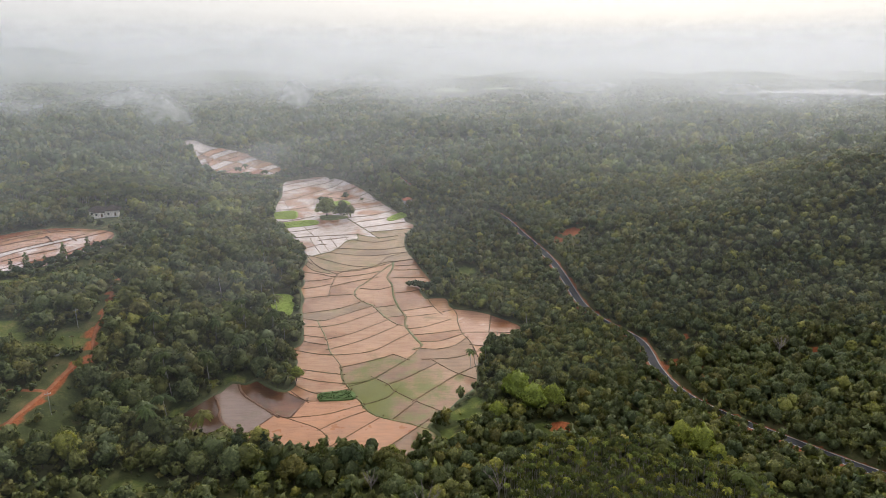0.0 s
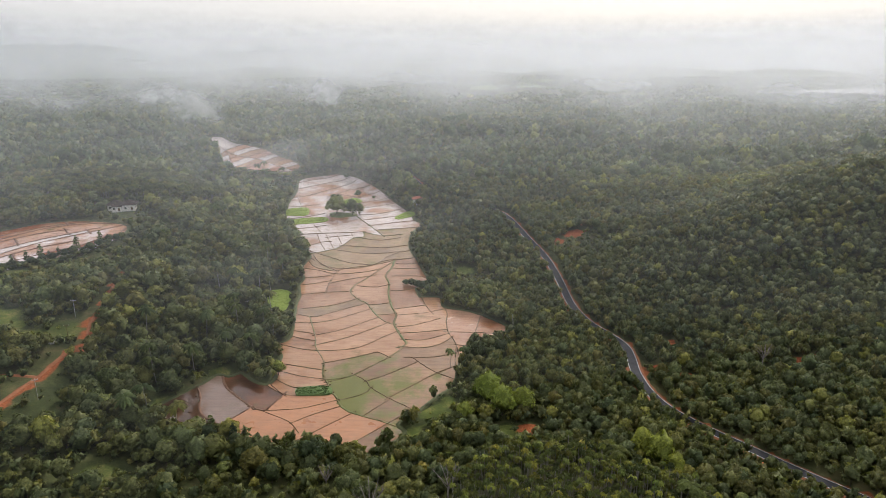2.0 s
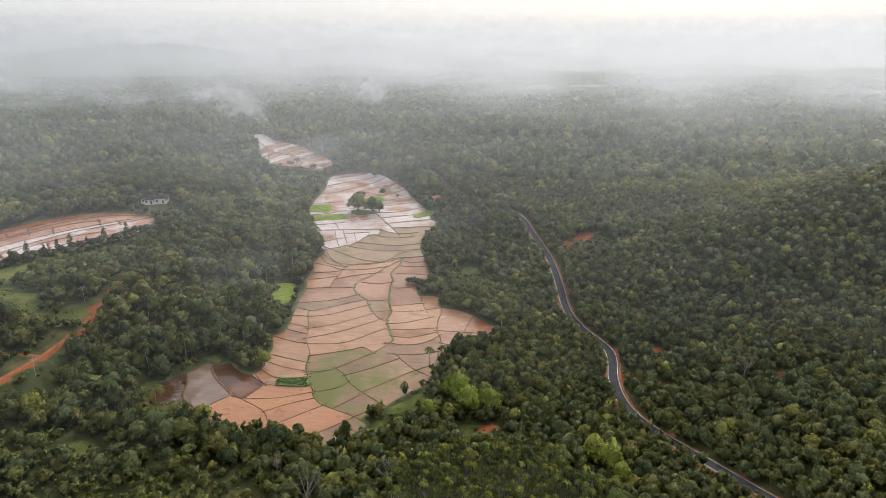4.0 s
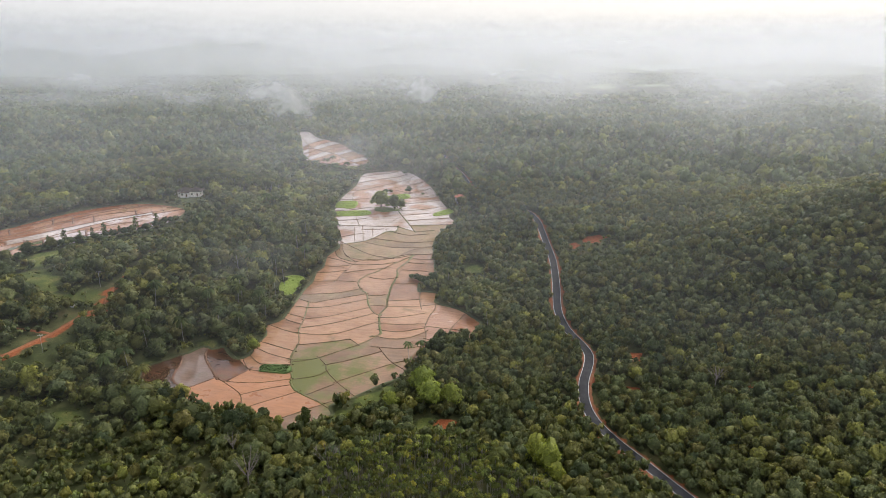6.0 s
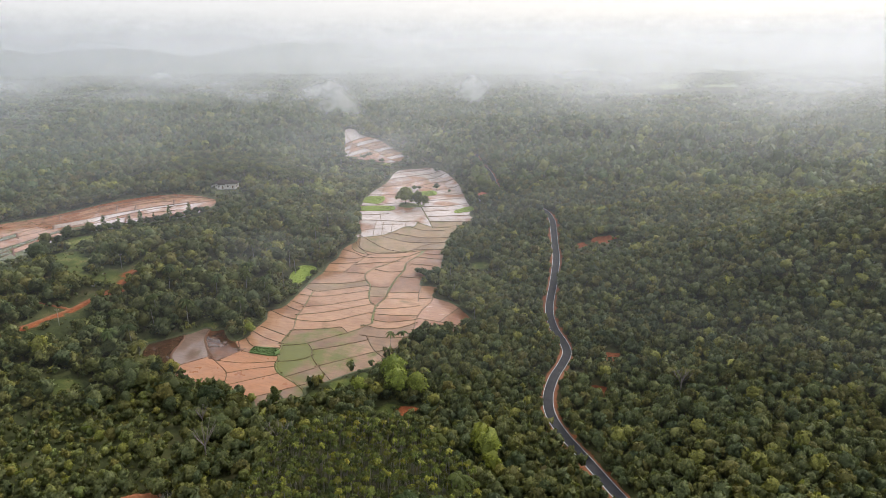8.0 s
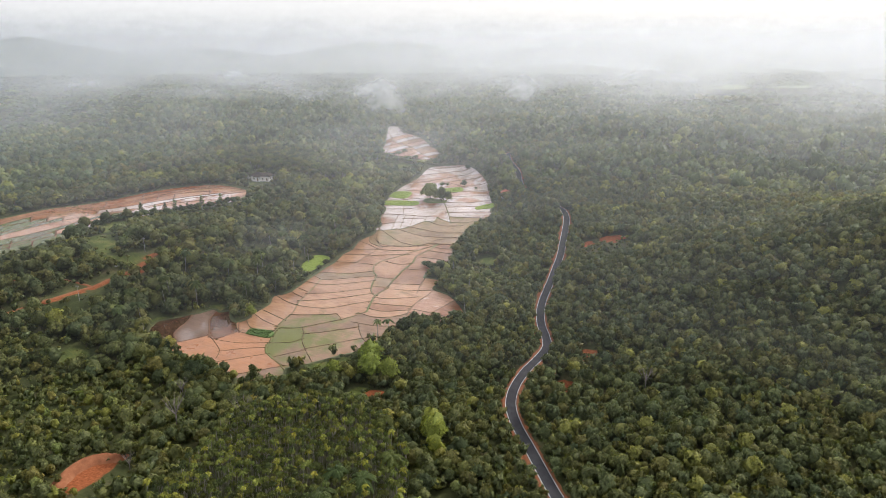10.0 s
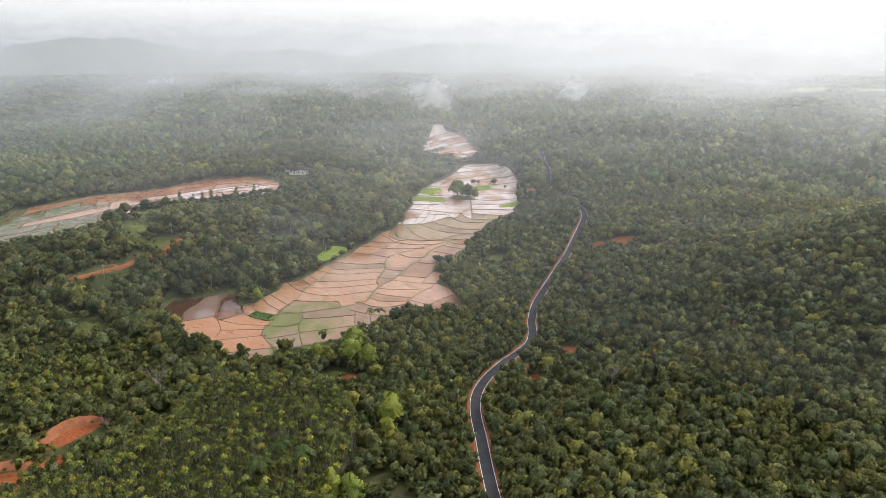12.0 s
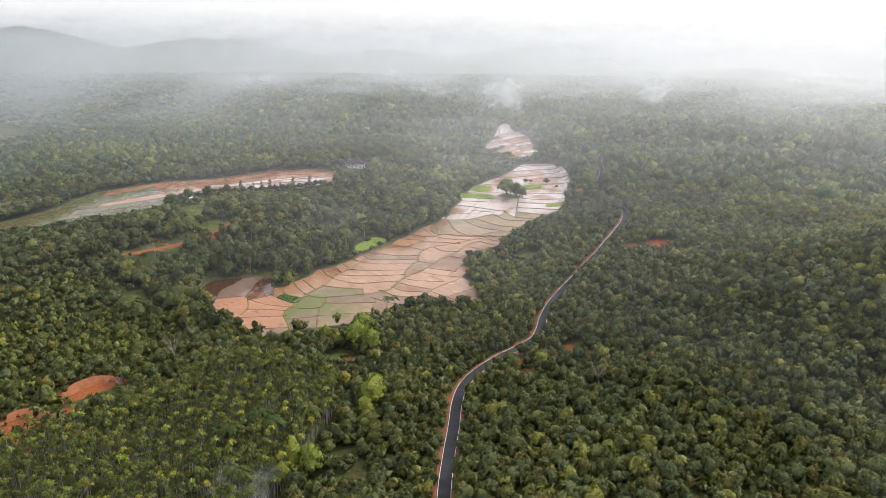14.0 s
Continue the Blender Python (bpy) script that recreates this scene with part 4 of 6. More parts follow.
def plant_stuff(name, label, category, protos, x, y, scale, tall, tint, mats, sink=0.0):
    """Many plants as one mesh of kind stuff."""
    z = ground(x, y) - sink
    kind = rng.integers(0, len(protos), len(x))
    turn = rng.uniform(0, 2 * math.pi, len(x))
    V, F, IDX, TINT, NRM, n = [], [], [], [], [], 0
    for k, (lv, lf, wv, wf) in enumerate(protos):
        sel = np.where(kind == k)[0]
        if not len(sel):
            continue
        if lf.shape[1] == 3:
            wf = np.concatenate([wf[:, :3], wf[:, [0, 2, 3]]])
        pv, pf = np.concatenate([lv, wv]), np.concatenate([lf, wf + len(lv)])
        pi = np.concatenate([np.zeros(len(lf), int), np.ones(len(wf), int)])
        c, s = np.cos(turn[sel])[:, None], np.sin(turn[sel])[:, None]
        sc, th = scale[sel][:, None], tall[sel][:, None]
        q = np.stack([(pv[:, 0] * c - pv[:, 1] * s) * sc + x[sel][:, None], (pv[:, 0] * s + pv[:, 1] * c) * sc + y[sel][:, None], pv[:, 2] * th + z[sel][:, None]], 2)
        V.append(q.reshape(-1, 3))
        ln = LOBES.get((len(lv), round(float(lv.sum()), 3)))
        if ln is not None:
            pn = np.concatenate([ln, np.tile((0.7, 0.7, 0.14), (len(wv), 1))])
            NRM.append(np.stack([pn[:, 0] * c - pn[:, 1] * s, pn[:, 0] * s + pn[:, 1] * c, np.tile(pn[:, 2], (len(sel), 1))], 2).reshape(-1, 3))
        F.append((pf[None] + (np.arange(len(sel)) * len(pv))[:, None, None]).reshape(-1, pf.shape[1]) + n)
        IDX.append(np.tile(pi, len(sel)))
        TINT.append(np.repeat(tint[sel], len(pf)))
        n += q.shape[0] * q.shape[1]
    ob = new(name, mesh_of(name, np.concatenate(V), np.concatenate(F), mats, np.concatenate(IDX), {"tint": np.concatenate(TINT)}, bool(NRM), np.concatenate(NRM) if NRM else None))
    return tagged(ob, label, category, kind="stuff")


ARECA = smooth_line([(20, 92), (27, 112), (20, 137), (16, 158), (28, 172), (48, 178), (62, 172), (78, 160), (88, 142), (98, 126), (104, 112), (80, 84), (62, 70), (38, 72)], 4, True)
GROVE = (-222, 437, 66, 34)      # coconut grove behind the house: x, y and reach
HOUSES = [(-201, 388, 12), (-220, 390, 6), (-24, 451, 4)]
FRONTS = [smooth_line([(-210, 388), (-207, 395), (-194, 397), (-185, 389), (-186, 381), (-205, 383)], 3, True), SEEDBED]
for fx, fy, fr in ((73, 374, 5), (84, 387, 4), (80, 380, 4), (68, 368, 4), (12, 347, 5), (-24, 451, 4), (40, 198, 3), (93, 152, 3), (104, 147, 3)):      # small open spots in the woods
    FRONTS.append(np.array([(fx + fr * math.cos(k), fy + fr * math.sin(k)) for k in range(6)]))


def in_front(x, y, height):
    """Where a full-grown tree would rise before the open fields; only shrubs stand there."""
    reach = height / np.maximum(20, 113 - ground(x, y) - height)
    out = np.zeros(len(x), bool)
    for ox, oy in ((30, 0), (110, 5), (180, 22), (232, 47)):
        dx, dy = x - ox, y - oy
        for line in FRONTS:
            for k in (0.4, 0.75, 1.0):
                out |= inside(x + dx * reach * k, y + dy * reach * k, line)
    dx, dy = x - 120, y - 5
    for line in (FAR_FIELD, WEST_FIELD):
        for k in (0.4, 0.75, 1.0):
            out |= inside(x + dx * reach * k, y + dy * reach * k, line)
    pond = (x < -50) & (y < 232)
    out |= pond & inside(x + dx * reach * 0.6, y + dy * reach * 0.6, FIELD)
    low_edge = (y < 236) & (x > -80) & (x < 20)
    out |= low_edge & inside(x + dx * reach * 0.85, y + dy * reach * 0.85, FIELD)
    upper = (y > 300)
    for k in (0.45,):
        out |= upper & inside(x + dx * reach * k, y + dy * reach * k, FIELD)
    return out


def open_ground(x, y, margin):
    """True where trees may stand."""
    ok = np.ones(len(x), bool)
    for line, m in ((FIELD, -0.2), (FAR_FIELD, 0.5), (WEST_FIELD, 1.0), (SEEDBED, 0.3)):
        near = (x > line[:, 0].min() - 20) & (x < line[:, 0].max() + 20) & (y > line[:, 1].min() - 20) & (y < line[:, 1].max() + 20)
        d, _ = line_distance(x[near], y[near], line)
        ok[near] &= ~(inside(x[near], y[near], line) | (d < margin[near] * 0.42 + m))
    for line, m in ((ROAD, 2.1), (TRACK, 1.6), (TRACK_WEST, 0.2)):
        d, _ = line_distance(x, y, line)
        ok &= d > np.where(((line is ROAD) & (y > 416) & (y < 466)) | ((line is TRACK) & (y > 262)), margin * 0.2 + 1.7, margin * 0.75 + m)
    for hx, hy, hr in HOUSES:
        ok &= np.hypot(x - hx, y - hy) > hr
    for fx, fy, fr, _, _ in CLEARINGS:
        ok &= np.hypot(x - fx, y - fy) > fr * 0.8 + margin * 0.6
    return ok


def scatter(x0, x1, y0, y1, spacing):
    cx, cy = np.meshgrid(np.arange(x0, x1, spacing), np.arange(y0, y1, spacing * 0.9))
    cx = cx + (np.arange(cx.shape[0])[:, None] % 2) * spacing * 0.5
    return (cx + rng.uniform(-0.42, 0.42, cx.shape) * spacing).ravel(), (cy + rng.uniform(-0.42, 0.42, cy.shape) * spacing).ravel()


LIGHT_STANDS = [(13, 573, 14), (-36, 594, 14), (102, 524, 14), (42, 413, 14), (68, 414, 14), (123, 486, 14), (-121, 589, 14), (68, 590, 14), (15, 488, 14), (-271, 347, 14), (-245, 395, 14), (93, 447, 14), (-32, 488, 14)]


def tints(x, y, n, jump=0.19):
    """Tree tints drift over the hillsides and jump from tree to tree."""
    v = 0.34 + 0.12 * np.sin(x / 37 + 1) * np.cos(y / 43) + 0.10 * np.sin(x / 13 - y / 17) + jump * rng.standard_normal(n)
    v = v + np.where(y > 380, 0.44, 0.36) * np.clip(np.sin(x / 61 + 2 * np.sin(y / 83)) * np.sin(y / 52 - 0.7), 0, 1)
    for lx, ly, lr in LIGHT_STANDS:      # stands of lighter, yellowish trees
        v = v + 0.75 * np.exp(-((x - lx) ** 2 + (y - ly) ** 2) / lr ** 2) * rng.uniform(0.2, 1.0, n)
    v = np.where(rng.random(n) < 0.035, 0.93, v)
    return np.clip(v, 0, 1)


# near forest
x, y = scatter(-330, 380, 55, 470, 3.7)
spread = np.clip(0.58 * np.exp(0.34 * rng.standard_normal(len(x))), 0.32, 1.25)
stands = 0.5 + 0.5 * np.sin(x / 19 + 1.7 * np.sin(y / 31)) * np.sin(y / 23 + 1.3 * np.sin(x / 37))
spread = spread * (0.82 + 0.42 * stands)
in_scrub = np.exp(-(((x + 75) / 85) ** 2 + ((y - 105) / 70) ** 2)) > 0.42
spread = np.where(in_scrub, spread * 0.7, spread)
spread = np.where((x < -40) & (y > 140), spread * 1.5, spread)
spread = np.where((line_distance(x, y, ROAD[::3])[0] < 11) & (spread > 0.75), 0.6, spread)
rd, ri = line_distance(x, y, ROAD[::2])
spread = np.where((rd < 15) & (x < ROAD[::2][ri, 0]) & (y < 300), spread * 0.75, spread)
spread = np.minimum(spread, np.where((x < -40) & (y > 140), 1.2, 0.82))
LANDMARKS = [(-90, 196), (-76, 186), (-86, 224), (-100, 220), (-80, 240), (-74, 281), (-77, 276), (-66, 257), (-103, 294), (-99, 300), (-5, 145), (15, 156), (128, 234), (2, 122), (-20, 160), (-5, 180), (72, 174), (93, 132), (26, 212), (-83, 262), (-86, 270), (-92, 250), (-80, 300), (-88, 306), (-112, 240), (-96, 214), (-84, 330), (-96, 345), (-104, 372), (-184, 226), (-123, 188), (-139, 237), (22, 245), (31, 249), (62, 168), (77, 176), (74, 181), (90, 136), (94, 140), (26, 214), (30, 206)]
ok = np.min([np.hypot(x - q[0], y - q[1]) for q in LANDMARKS], 0) > 4.2
ok &= np.hypot((x - GROVE[0]) / GROVE[2], (y - GROVE[1]) / GROVE[3]) > 1
ok &= open_ground(x, y, spread * 3.2) & ~inside(x, y, ARECA) & (rng.random(len(x)) > np.where(in_scrub, 0.36, 0.02))
west = (x < -40) & (y > 140)
ok &= ~(west & (rng.random(len(x)) < 0.45))
ok &= ~((np.hypot((x - 8) / 15, (y - 104) / 13) < 1) & (rng.random(len(x)) < 0.85))
x, y, spread = x[ok], y[ok], spread[ok]
tall = (0.22 + 0.75 * spread) * rng.uniform(0.9, 1.3, len(x))
hides = in_front(x, y, tall * 8.0)
low_edge = hides & (y < 200) & (x > -80)
spread, tall = np.where(hides, spread * np.where(low_edge, 0.85, 0.62), spread), np.where(hides, np.where(low_edge, tall * 0.6, np.minimum(tall * 0.4, 0.35)), tall)
WOODS = np.array([(52, 58), (40, 62), (-90, 90), (-330, 138), (-330, 480), (330, 480), (236, 315), (232, 212), (148, 142)], float)
seen = inside(x, y, WOODS)
near_eye = seen & (y < 300 - 0.3 * np.abs(x - 90)) & (x > -170)
PROTO_NEAR = [broadleaf(100 + i, 215, 0.74, 3.4, 8.0, 7 + i % 5, False) for i in range(12)]
PROTO_MID = [broadleaf(200 + i, 72, 1.15, 3.4, 8.0, 6 + i % 4, False, 5) for i in range(8)]
PROTO_FAR = [broadleaf(300 + i, 26, 1.7, 3.6, 8.5, 5, False, 5) for i in range(6)]
# the trees of the belt before the paddies are things of their own
own = (x > -72) & (x < 100) & (y > 148) & (y < 236) & (near_eye)
own &= np.cumsum(own) <= 280
SINGLE = np.stack([x[own], y[own], spread[own]], 1)
x, y, spread, tall, near_eye = x[~own], y[~own], spread[~own], tall[~own], near_eye[~own]
tint = np.clip(tints(x, y, len(x), 0.15) + 0.06 * np.exp(-(((x + 75) / 85) ** 2 + ((y - 105) / 70) ** 2)), 0, 1)
plant_stuff("forest", "dense mixed broadleaf forest canopy in many greens", "forest", PROTO_NEAR, x[near_eye], y[near_eye], spread[near_eye], tall[near_eye], tint[near_eye], [M_LEAF, M_BARK])
rest = inside(x, y, WOODS) & ~near_eye
plant_stuff("forest_slope", "dense broadleaf forest on rising slopes beyond the fields", "forest", PROTO_MID, x[rest], y[rest], spread[rest] * 1.12, tall[rest], tint[rest], [M_LEAF, M_BARK])
edge = ~inside(x, y, WOODS) & (rng.random(len(x)) < 0.2)
plant_stuff("forest_fringe", "forest on the near slopes below the flight line", "forest", PROTO_FAR, x[edge], y[edge], spread[edge] * 1.7, tall[edge] * 1.2, tint[edge], [M_LEAF, M_BARK])
x, y = scatter(-330, 420, -140, 56, 13.5)
ok = open_ground(x, y, np.full(len(x), 3.0))
x, y = x[ok], y[ok]
scale = rng.uniform(1.2, 2.0, len(x))
plant_stuff("forest_near_slope", "forest on the slope under the flight line", "forest", [broadleaf(350 + i, 16, 1.7, 3.6, 8.5, 4, False, 5) for i in range(6)], x, y, scale, scale * rng.uniform(0.8, 1.2, len(x)), tints(x, y, len(x)), [M_LEAF, M_BARK])
# saplings and shrubs that close the gaps under the crowns
ux, uy = scatter(-150, 290, 60, 330, 3.8)
ok = open_ground(ux, uy, np.full(len(ux), 1.2)) & ~inside(ux, uy, ARECA) & inside(ux, uy, WOODS) & (uy < 330 - 0.3 * np.abs(ux - 90))
ok &= (np.exp(-(((ux + 75) / 85) ** 2 + ((uy - 105) / 70) ** 2)) < 0.42) | (rng.random(len(ux)) < 0.35)
ux, uy = ux[ok], uy[ok]
scale = rng.uniform(0.8, 1.5, len(ux))
plant_stuff("undergrowth", "leafy saplings and shrubs filling the gaps of the forest", "undergrowth", [broadleaf(680 + i, 22, 0.75, 1.5, 3.4, 4, False, 4, 0.7) for i in range(6)], ux, uy, scale, scale * rng.uniform(0.7, 1.5, len(ux)), tints(ux, uy, len(ux)), [M_LEAF, M_BARK])
ux, uy = scatter(-330, 340, 180, 640, 6.4)
ok = open_ground(ux, uy, np.full(len(ux), 1.2)) & (inside(ux, uy, WOODS) | (uy > 470)) & ~(inside(ux, uy, ARECA) | ((uy < 330 - 0.3 * np.abs(ux - 90)) & (ux > -150) & (ux < 290))) & (ux > -280 - 0.3 * np.abs(uy - 470))
ux, uy = ux[ok], uy[ok]
scale = rng.uniform(1.0, 1.7, len(ux)) * np.where(in_front(ux, uy, np.full(len(ux), 4.0)), 0.45, 1.0)
plant_stuff("slope_undergrowth", "leafy saplings filling the gaps of the forest on the slopes", "undergrowth", [broadleaf(690 + i, 5, 1.3, 1.6, 3.4, 2, False, 4) for i in range(6)], ux, uy, scale, scale * rng.uniform(0.8, 1.3, len(ux)), tints(ux, uy, len(ux), 0.1), [M_LEAF, M_BARK])
# farther forest
x, y = scatter(-820, 560, 470, 900, 7.8)
sel = (x > -560 - 0.5 * (y - 470)) & (x < 25 + 0.66 * y)
x, y = x[sel], y[sel]
spread = np.clip(1.12 * np.exp(0.28 * rng.standard_normal(len(x))), 0.6, 2.0)
ok = open_ground(x, y, spread * 3.2)
x, y, spread = x[ok], y[ok], spread[ok]
tall = np.where(in_front(x, y, spread * 7), 0.35, spread * rng.uniform(0.8, 1.2, len(x)))
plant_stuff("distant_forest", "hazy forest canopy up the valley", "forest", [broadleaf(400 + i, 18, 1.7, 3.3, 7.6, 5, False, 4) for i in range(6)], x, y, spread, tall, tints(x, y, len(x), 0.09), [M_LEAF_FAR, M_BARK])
x, y = scatter(-620, -330, 60, 470, 8.0)
spread = rng.uniform(1.0, 1.6, len(x))
ok = open_ground(x, y, spread * 3.2)
x, y, spread = x[ok], y[ok], spread[ok]
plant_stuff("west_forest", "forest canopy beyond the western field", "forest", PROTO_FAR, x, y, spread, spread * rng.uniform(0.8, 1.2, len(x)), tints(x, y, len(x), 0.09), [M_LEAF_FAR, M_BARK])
x, y = scatter(-2400, 1900, 300, 2900, 21.0)
rr = np.hypot(x - 60, y)
sel = ((y > 900) | (np.abs(x + 40) > 560)) & (rr > 560) & (rr < 2700) & (x < 0.72 * y + 60) & (y > np.abs(x) * 0.28 - 60) & (rng.random(len(x)) < np.clip(1.5 - rr / 1500, 0.3, 1))
for fx, fy, stretch, fr in ((15, 1330, 3, 65), (110, 1400, 3, 65), (690, 1270, 0.7, 120)):      # far clearings stay open
    sel &= np.hypot(x - fx, (y - fy) / stretch) > fr
x, y, rr = x[sel], y[sel], rr[sel]
spread = rng.uniform(1.9, 3.2, len(x)) * np.clip(rr / 1400, 0.9, 1.5)
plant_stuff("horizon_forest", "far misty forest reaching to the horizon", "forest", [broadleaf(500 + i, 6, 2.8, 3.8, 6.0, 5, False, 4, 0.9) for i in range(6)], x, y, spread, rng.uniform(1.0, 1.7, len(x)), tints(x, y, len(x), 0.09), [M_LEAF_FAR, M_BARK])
# trees that close over the far end of the road
far_road = smooth_line(ROAD[(ROAD[:, 1] > 417) & (ROAD[:, 1] < 600)][::2], 3.2)
ft = np.gradient(far_road, axis=0)
ft /= np.linalg.norm(ft, axis=1)[:, None]
fx = np.concatenate([far_road[:, 0] + s * ft[:, 1] * np.where(far_road[:, 1] > 462, 5.8, 4.6) for s in (-1, 1)]) + rng.uniform(-0.8, 0.8, 2 * len(far_road))
fy = np.concatenate([far_road[:, 1] - s * ft[:, 0] * np.where(far_road[:, 1] > 462, 5.8, 4.6) for s in (-1, 1)]) + rng.uniform(-0.8, 0.8, 2 * len(far_road))
scale = rng.uniform(0.7, 1.1, len(fx))
plant_stuff("roadside_trees", "row of broadleaf trees closing over the far road", "trees", PROTO_MID, fx, fy, scale, scale * rng.uniform(0.85, 1.15, len(fx)), tints(fx, fy, len(fx)), [M_LEAF, M_BARK])
# low bushes in the scrub, round clearings and along the banks
x, y = scatter(-215, 60, 55, 310, 3.0)
in_scrub = np.exp(-(((x + 75) / 85) ** 2 + ((y - 105) / 70) ** 2)) > 0.3
near_clear = np.min([np.hypot(x - q[0], y - q[1]) - q[2] for q in CLEARINGS], 0) < 3.0
ok = (in_scrub | near_clear) & ~inside(x, y, ARECA) & (rng.random(len(x)) < np.where(in_scrub, 0.75, 0.5))
for line, m in ((FIELD, 0.5), (SEEDBED, 0.5)):
    ok &= ~inside(x, y, line)
for line in (ROAD, TRACK, TRACK_WEST):
    ok &= line_distance(x, y, line)[0] > 2.6
for q in CLEARINGS:
    ok &= (np.hypot(x - q[0], y - q[1]) > q[2] * 0.75) | (rng.random(len(x)) < (0.02 if q[4] > 0.5 else 0.3))
x, y = x[ok], y[ok]
scale = np.clip(0.75 * np.exp(0.5 * rng.standard_normal(len(x))), 0.25, 1.7)
plant_stuff("scrub", "low green bushes scattered over rough grass", "bushes", [broadleaf(650 + i, 34, 0.5, 1.15, 1.9, 5, False, 4, 0.65) for i in range(6)], x, y, scale, scale * rng.uniform(0.8, 1.3, len(x)), tints(x, y, len(x)), [M_LEAF, M_BARK])
# areca plantation
x, y = scatter(14, 110, 66, 182, 1.95)
ok = inside(x, y, ARECA) & open_ground(x, y, np.full(len(x), 1.0))
x, y = x[ok], y[ok]
scale = rng.uniform(0.85, 1.15, len(x))
plant_stuff("areca_palm_plantation", "dense plantation of slim areca palms with pale trunks", "palm plantation", [palm(600 + i, 10.5, 12, 1.5, 0.3, 2, slim=True) for i in range(12)], x, y, scale, rng.uniform(0.7, 1.2, len(x)), rng.uniform(0.0, 1, len(x)) ** 0.8, [M_PALM, M_TRUNK])

# ------------------------------------------------------------------ single trees and palms
def tree_thing(name, label, category, group, shape, leaf, bark, crown_name="crown"):
    """A tree as one thing: its trunk with limbs, and its crown of leaf clumps."""
    lv, lf, wv, wf = shape
    root = tagged(new(name), label, category, group)
    part("trunk", mesh_of("trunk", wv, wf, [bark], smooth=True), root)
    soft = LOBES.get((len(lv), round(float(lv.sum()), 3)))
    part(crown_name, mesh_of(crown_name, lv, lf, [leaf], values={"tint": np.full(len(lf), 0.5)}, smooth=soft is not None, normals=soft), root)
    return root


def stand(x, y, turn=0.0, size=1.0, sink=0.1):
    return pose(x, y, float(ground(x, y)) - sink, 0, 0, turn) @ Matrix.Scale(size, 4)


def plant(proto, spots):
    """The first spot takes the model itself, the others copies of it."""
    for i, (px, py, size) in enumerate(spots):
        m = stand(px, py, (i * 137.5) % 360, size)
        if i == 0:
            proto.matrix_basis = m
        else:
            c = copy_thing(proto, m)
            c.matrix_basis = m


M_OWN_PALM = leaf_material("coconut_fronds", (0.05, 0.07, 0.02), (0.10, 0.125, 0.035), (0.15, 0.16, 0.05), per_object=True, gloss=0.6)

# belt of trees in front of the paddies and along the road, one by one
bx, by = SINGLE[:, 0], SINGLE[:, 1]
for k in range(10):
    sel = np.arange(len(bx)) % 10 == k
    proto = tree_thing("broadleaf_tree", "mid-green broadleaf tree with a lumpy crown in the forest", "tree", "forest trees near the paddies",
                       broadleaf(700 + k, 400, 0.6, 3.4, 9.0, 8 + k % 5, True, skirt=0.36), M_LEAF_OWN, M_BARK)
    plant(proto, [(px, py, s * 1.05) for px, py, s in SINGLE[sel]])

plant(tree_thing("yellow_green_tree", "bright yellow-green broadleaf tree standing out of the forest", "tree", "yellow-green trees", broadleaf(801, 700, 0.5, 3.3, 10.5, 13, skirt=0.3), M_LEAF_YELLOW, M_BARK),
      [(77, 176, 1.35), (73, 181, 1.2), (80, 171, 0.95), (90, 136, 1.4), (94, 140, 1.2), (93, 131, 1.0), (88, 130, 0.9)])
plant(tree_thing("pale_green_tree", "tall light green tree with a broad crown at the field's edge", "tree", "pale trees at the field edge", broadleaf(802, 800, 0.55, 4.4, 12.0, 15, skirt=0.3), M_LEAF_YELLOW, M_BARK),
      [(26, 213, 1.25), (31, 206, 1.15), (18, 200, 0.8), (38, 208, 1.0), (-55, 229, 0.62)])
dark = tree_thing("dark_tree", "dark green dense round tree beside the paddies", "tree", "dark trees at the field edge", broadleaf(803, 700, 0.55, 4.2, 9.5, 12), M_LEAF_DARK, M_BARK)
plant(dark, [(22, 245, 1.0), (31, 249, 0.9), (-17, 173, 0.9), (-27, 172, 1.1), (-3, 320, 0.9), (3, 330, 1.0), (40, 262, 0.9), (-38, 170, 0.9), (-108, 205, 1.1), (-96, 228, 1.0)])
plant(tree_thing("islet_tree", "large spreading tree on a small grassy islet in the flooded field", "tree", "trees on the islet", broadleaf(804, 1700, 0.85, 7.8, 15.5, 18, skirt=0.22), M_LEAF_OWN, M_BARK), [(-77, 433, 0.92)])
plant(tree_thing("islet_tree", "smaller leaning tree with a thin crown on the islet", "tree", "trees on the islet", broadleaf(805, 420, 0.7, 5.2, 14.5, 11, skirt=0.25), M_LEAF_OWN, M_BARK), [(-66, 431, 0.95), (-61, 432, 0.7)])
plant(tree_thing("ivy_clad_tree", "narrow tree trunk wrapped in dark climbing leaves at the field corner", "tree", "", (lambda c, r: (leaf_quads(np.random.default_rng(9), c, r, 330, 0.7), np.arange(1320).reshape(-1, 4), *stem((0, 0, -0.5), (0, 0, 7), 0.25, 0.15)))(
    np.array([(0, 0, 1.6), (0.15, 0, 3.4), (-0.1, 0.1, 5.2), (0.3, 0, 7.4), (0.9, 0, 6.2), (-0.3, 0.2, 8.2)]), np.array([1.05, 1.15, 1.05, 1.3, 1.0, 1.0])), M_LEAF_DARK, M_BARK), [(-5, 180, 1.0)])
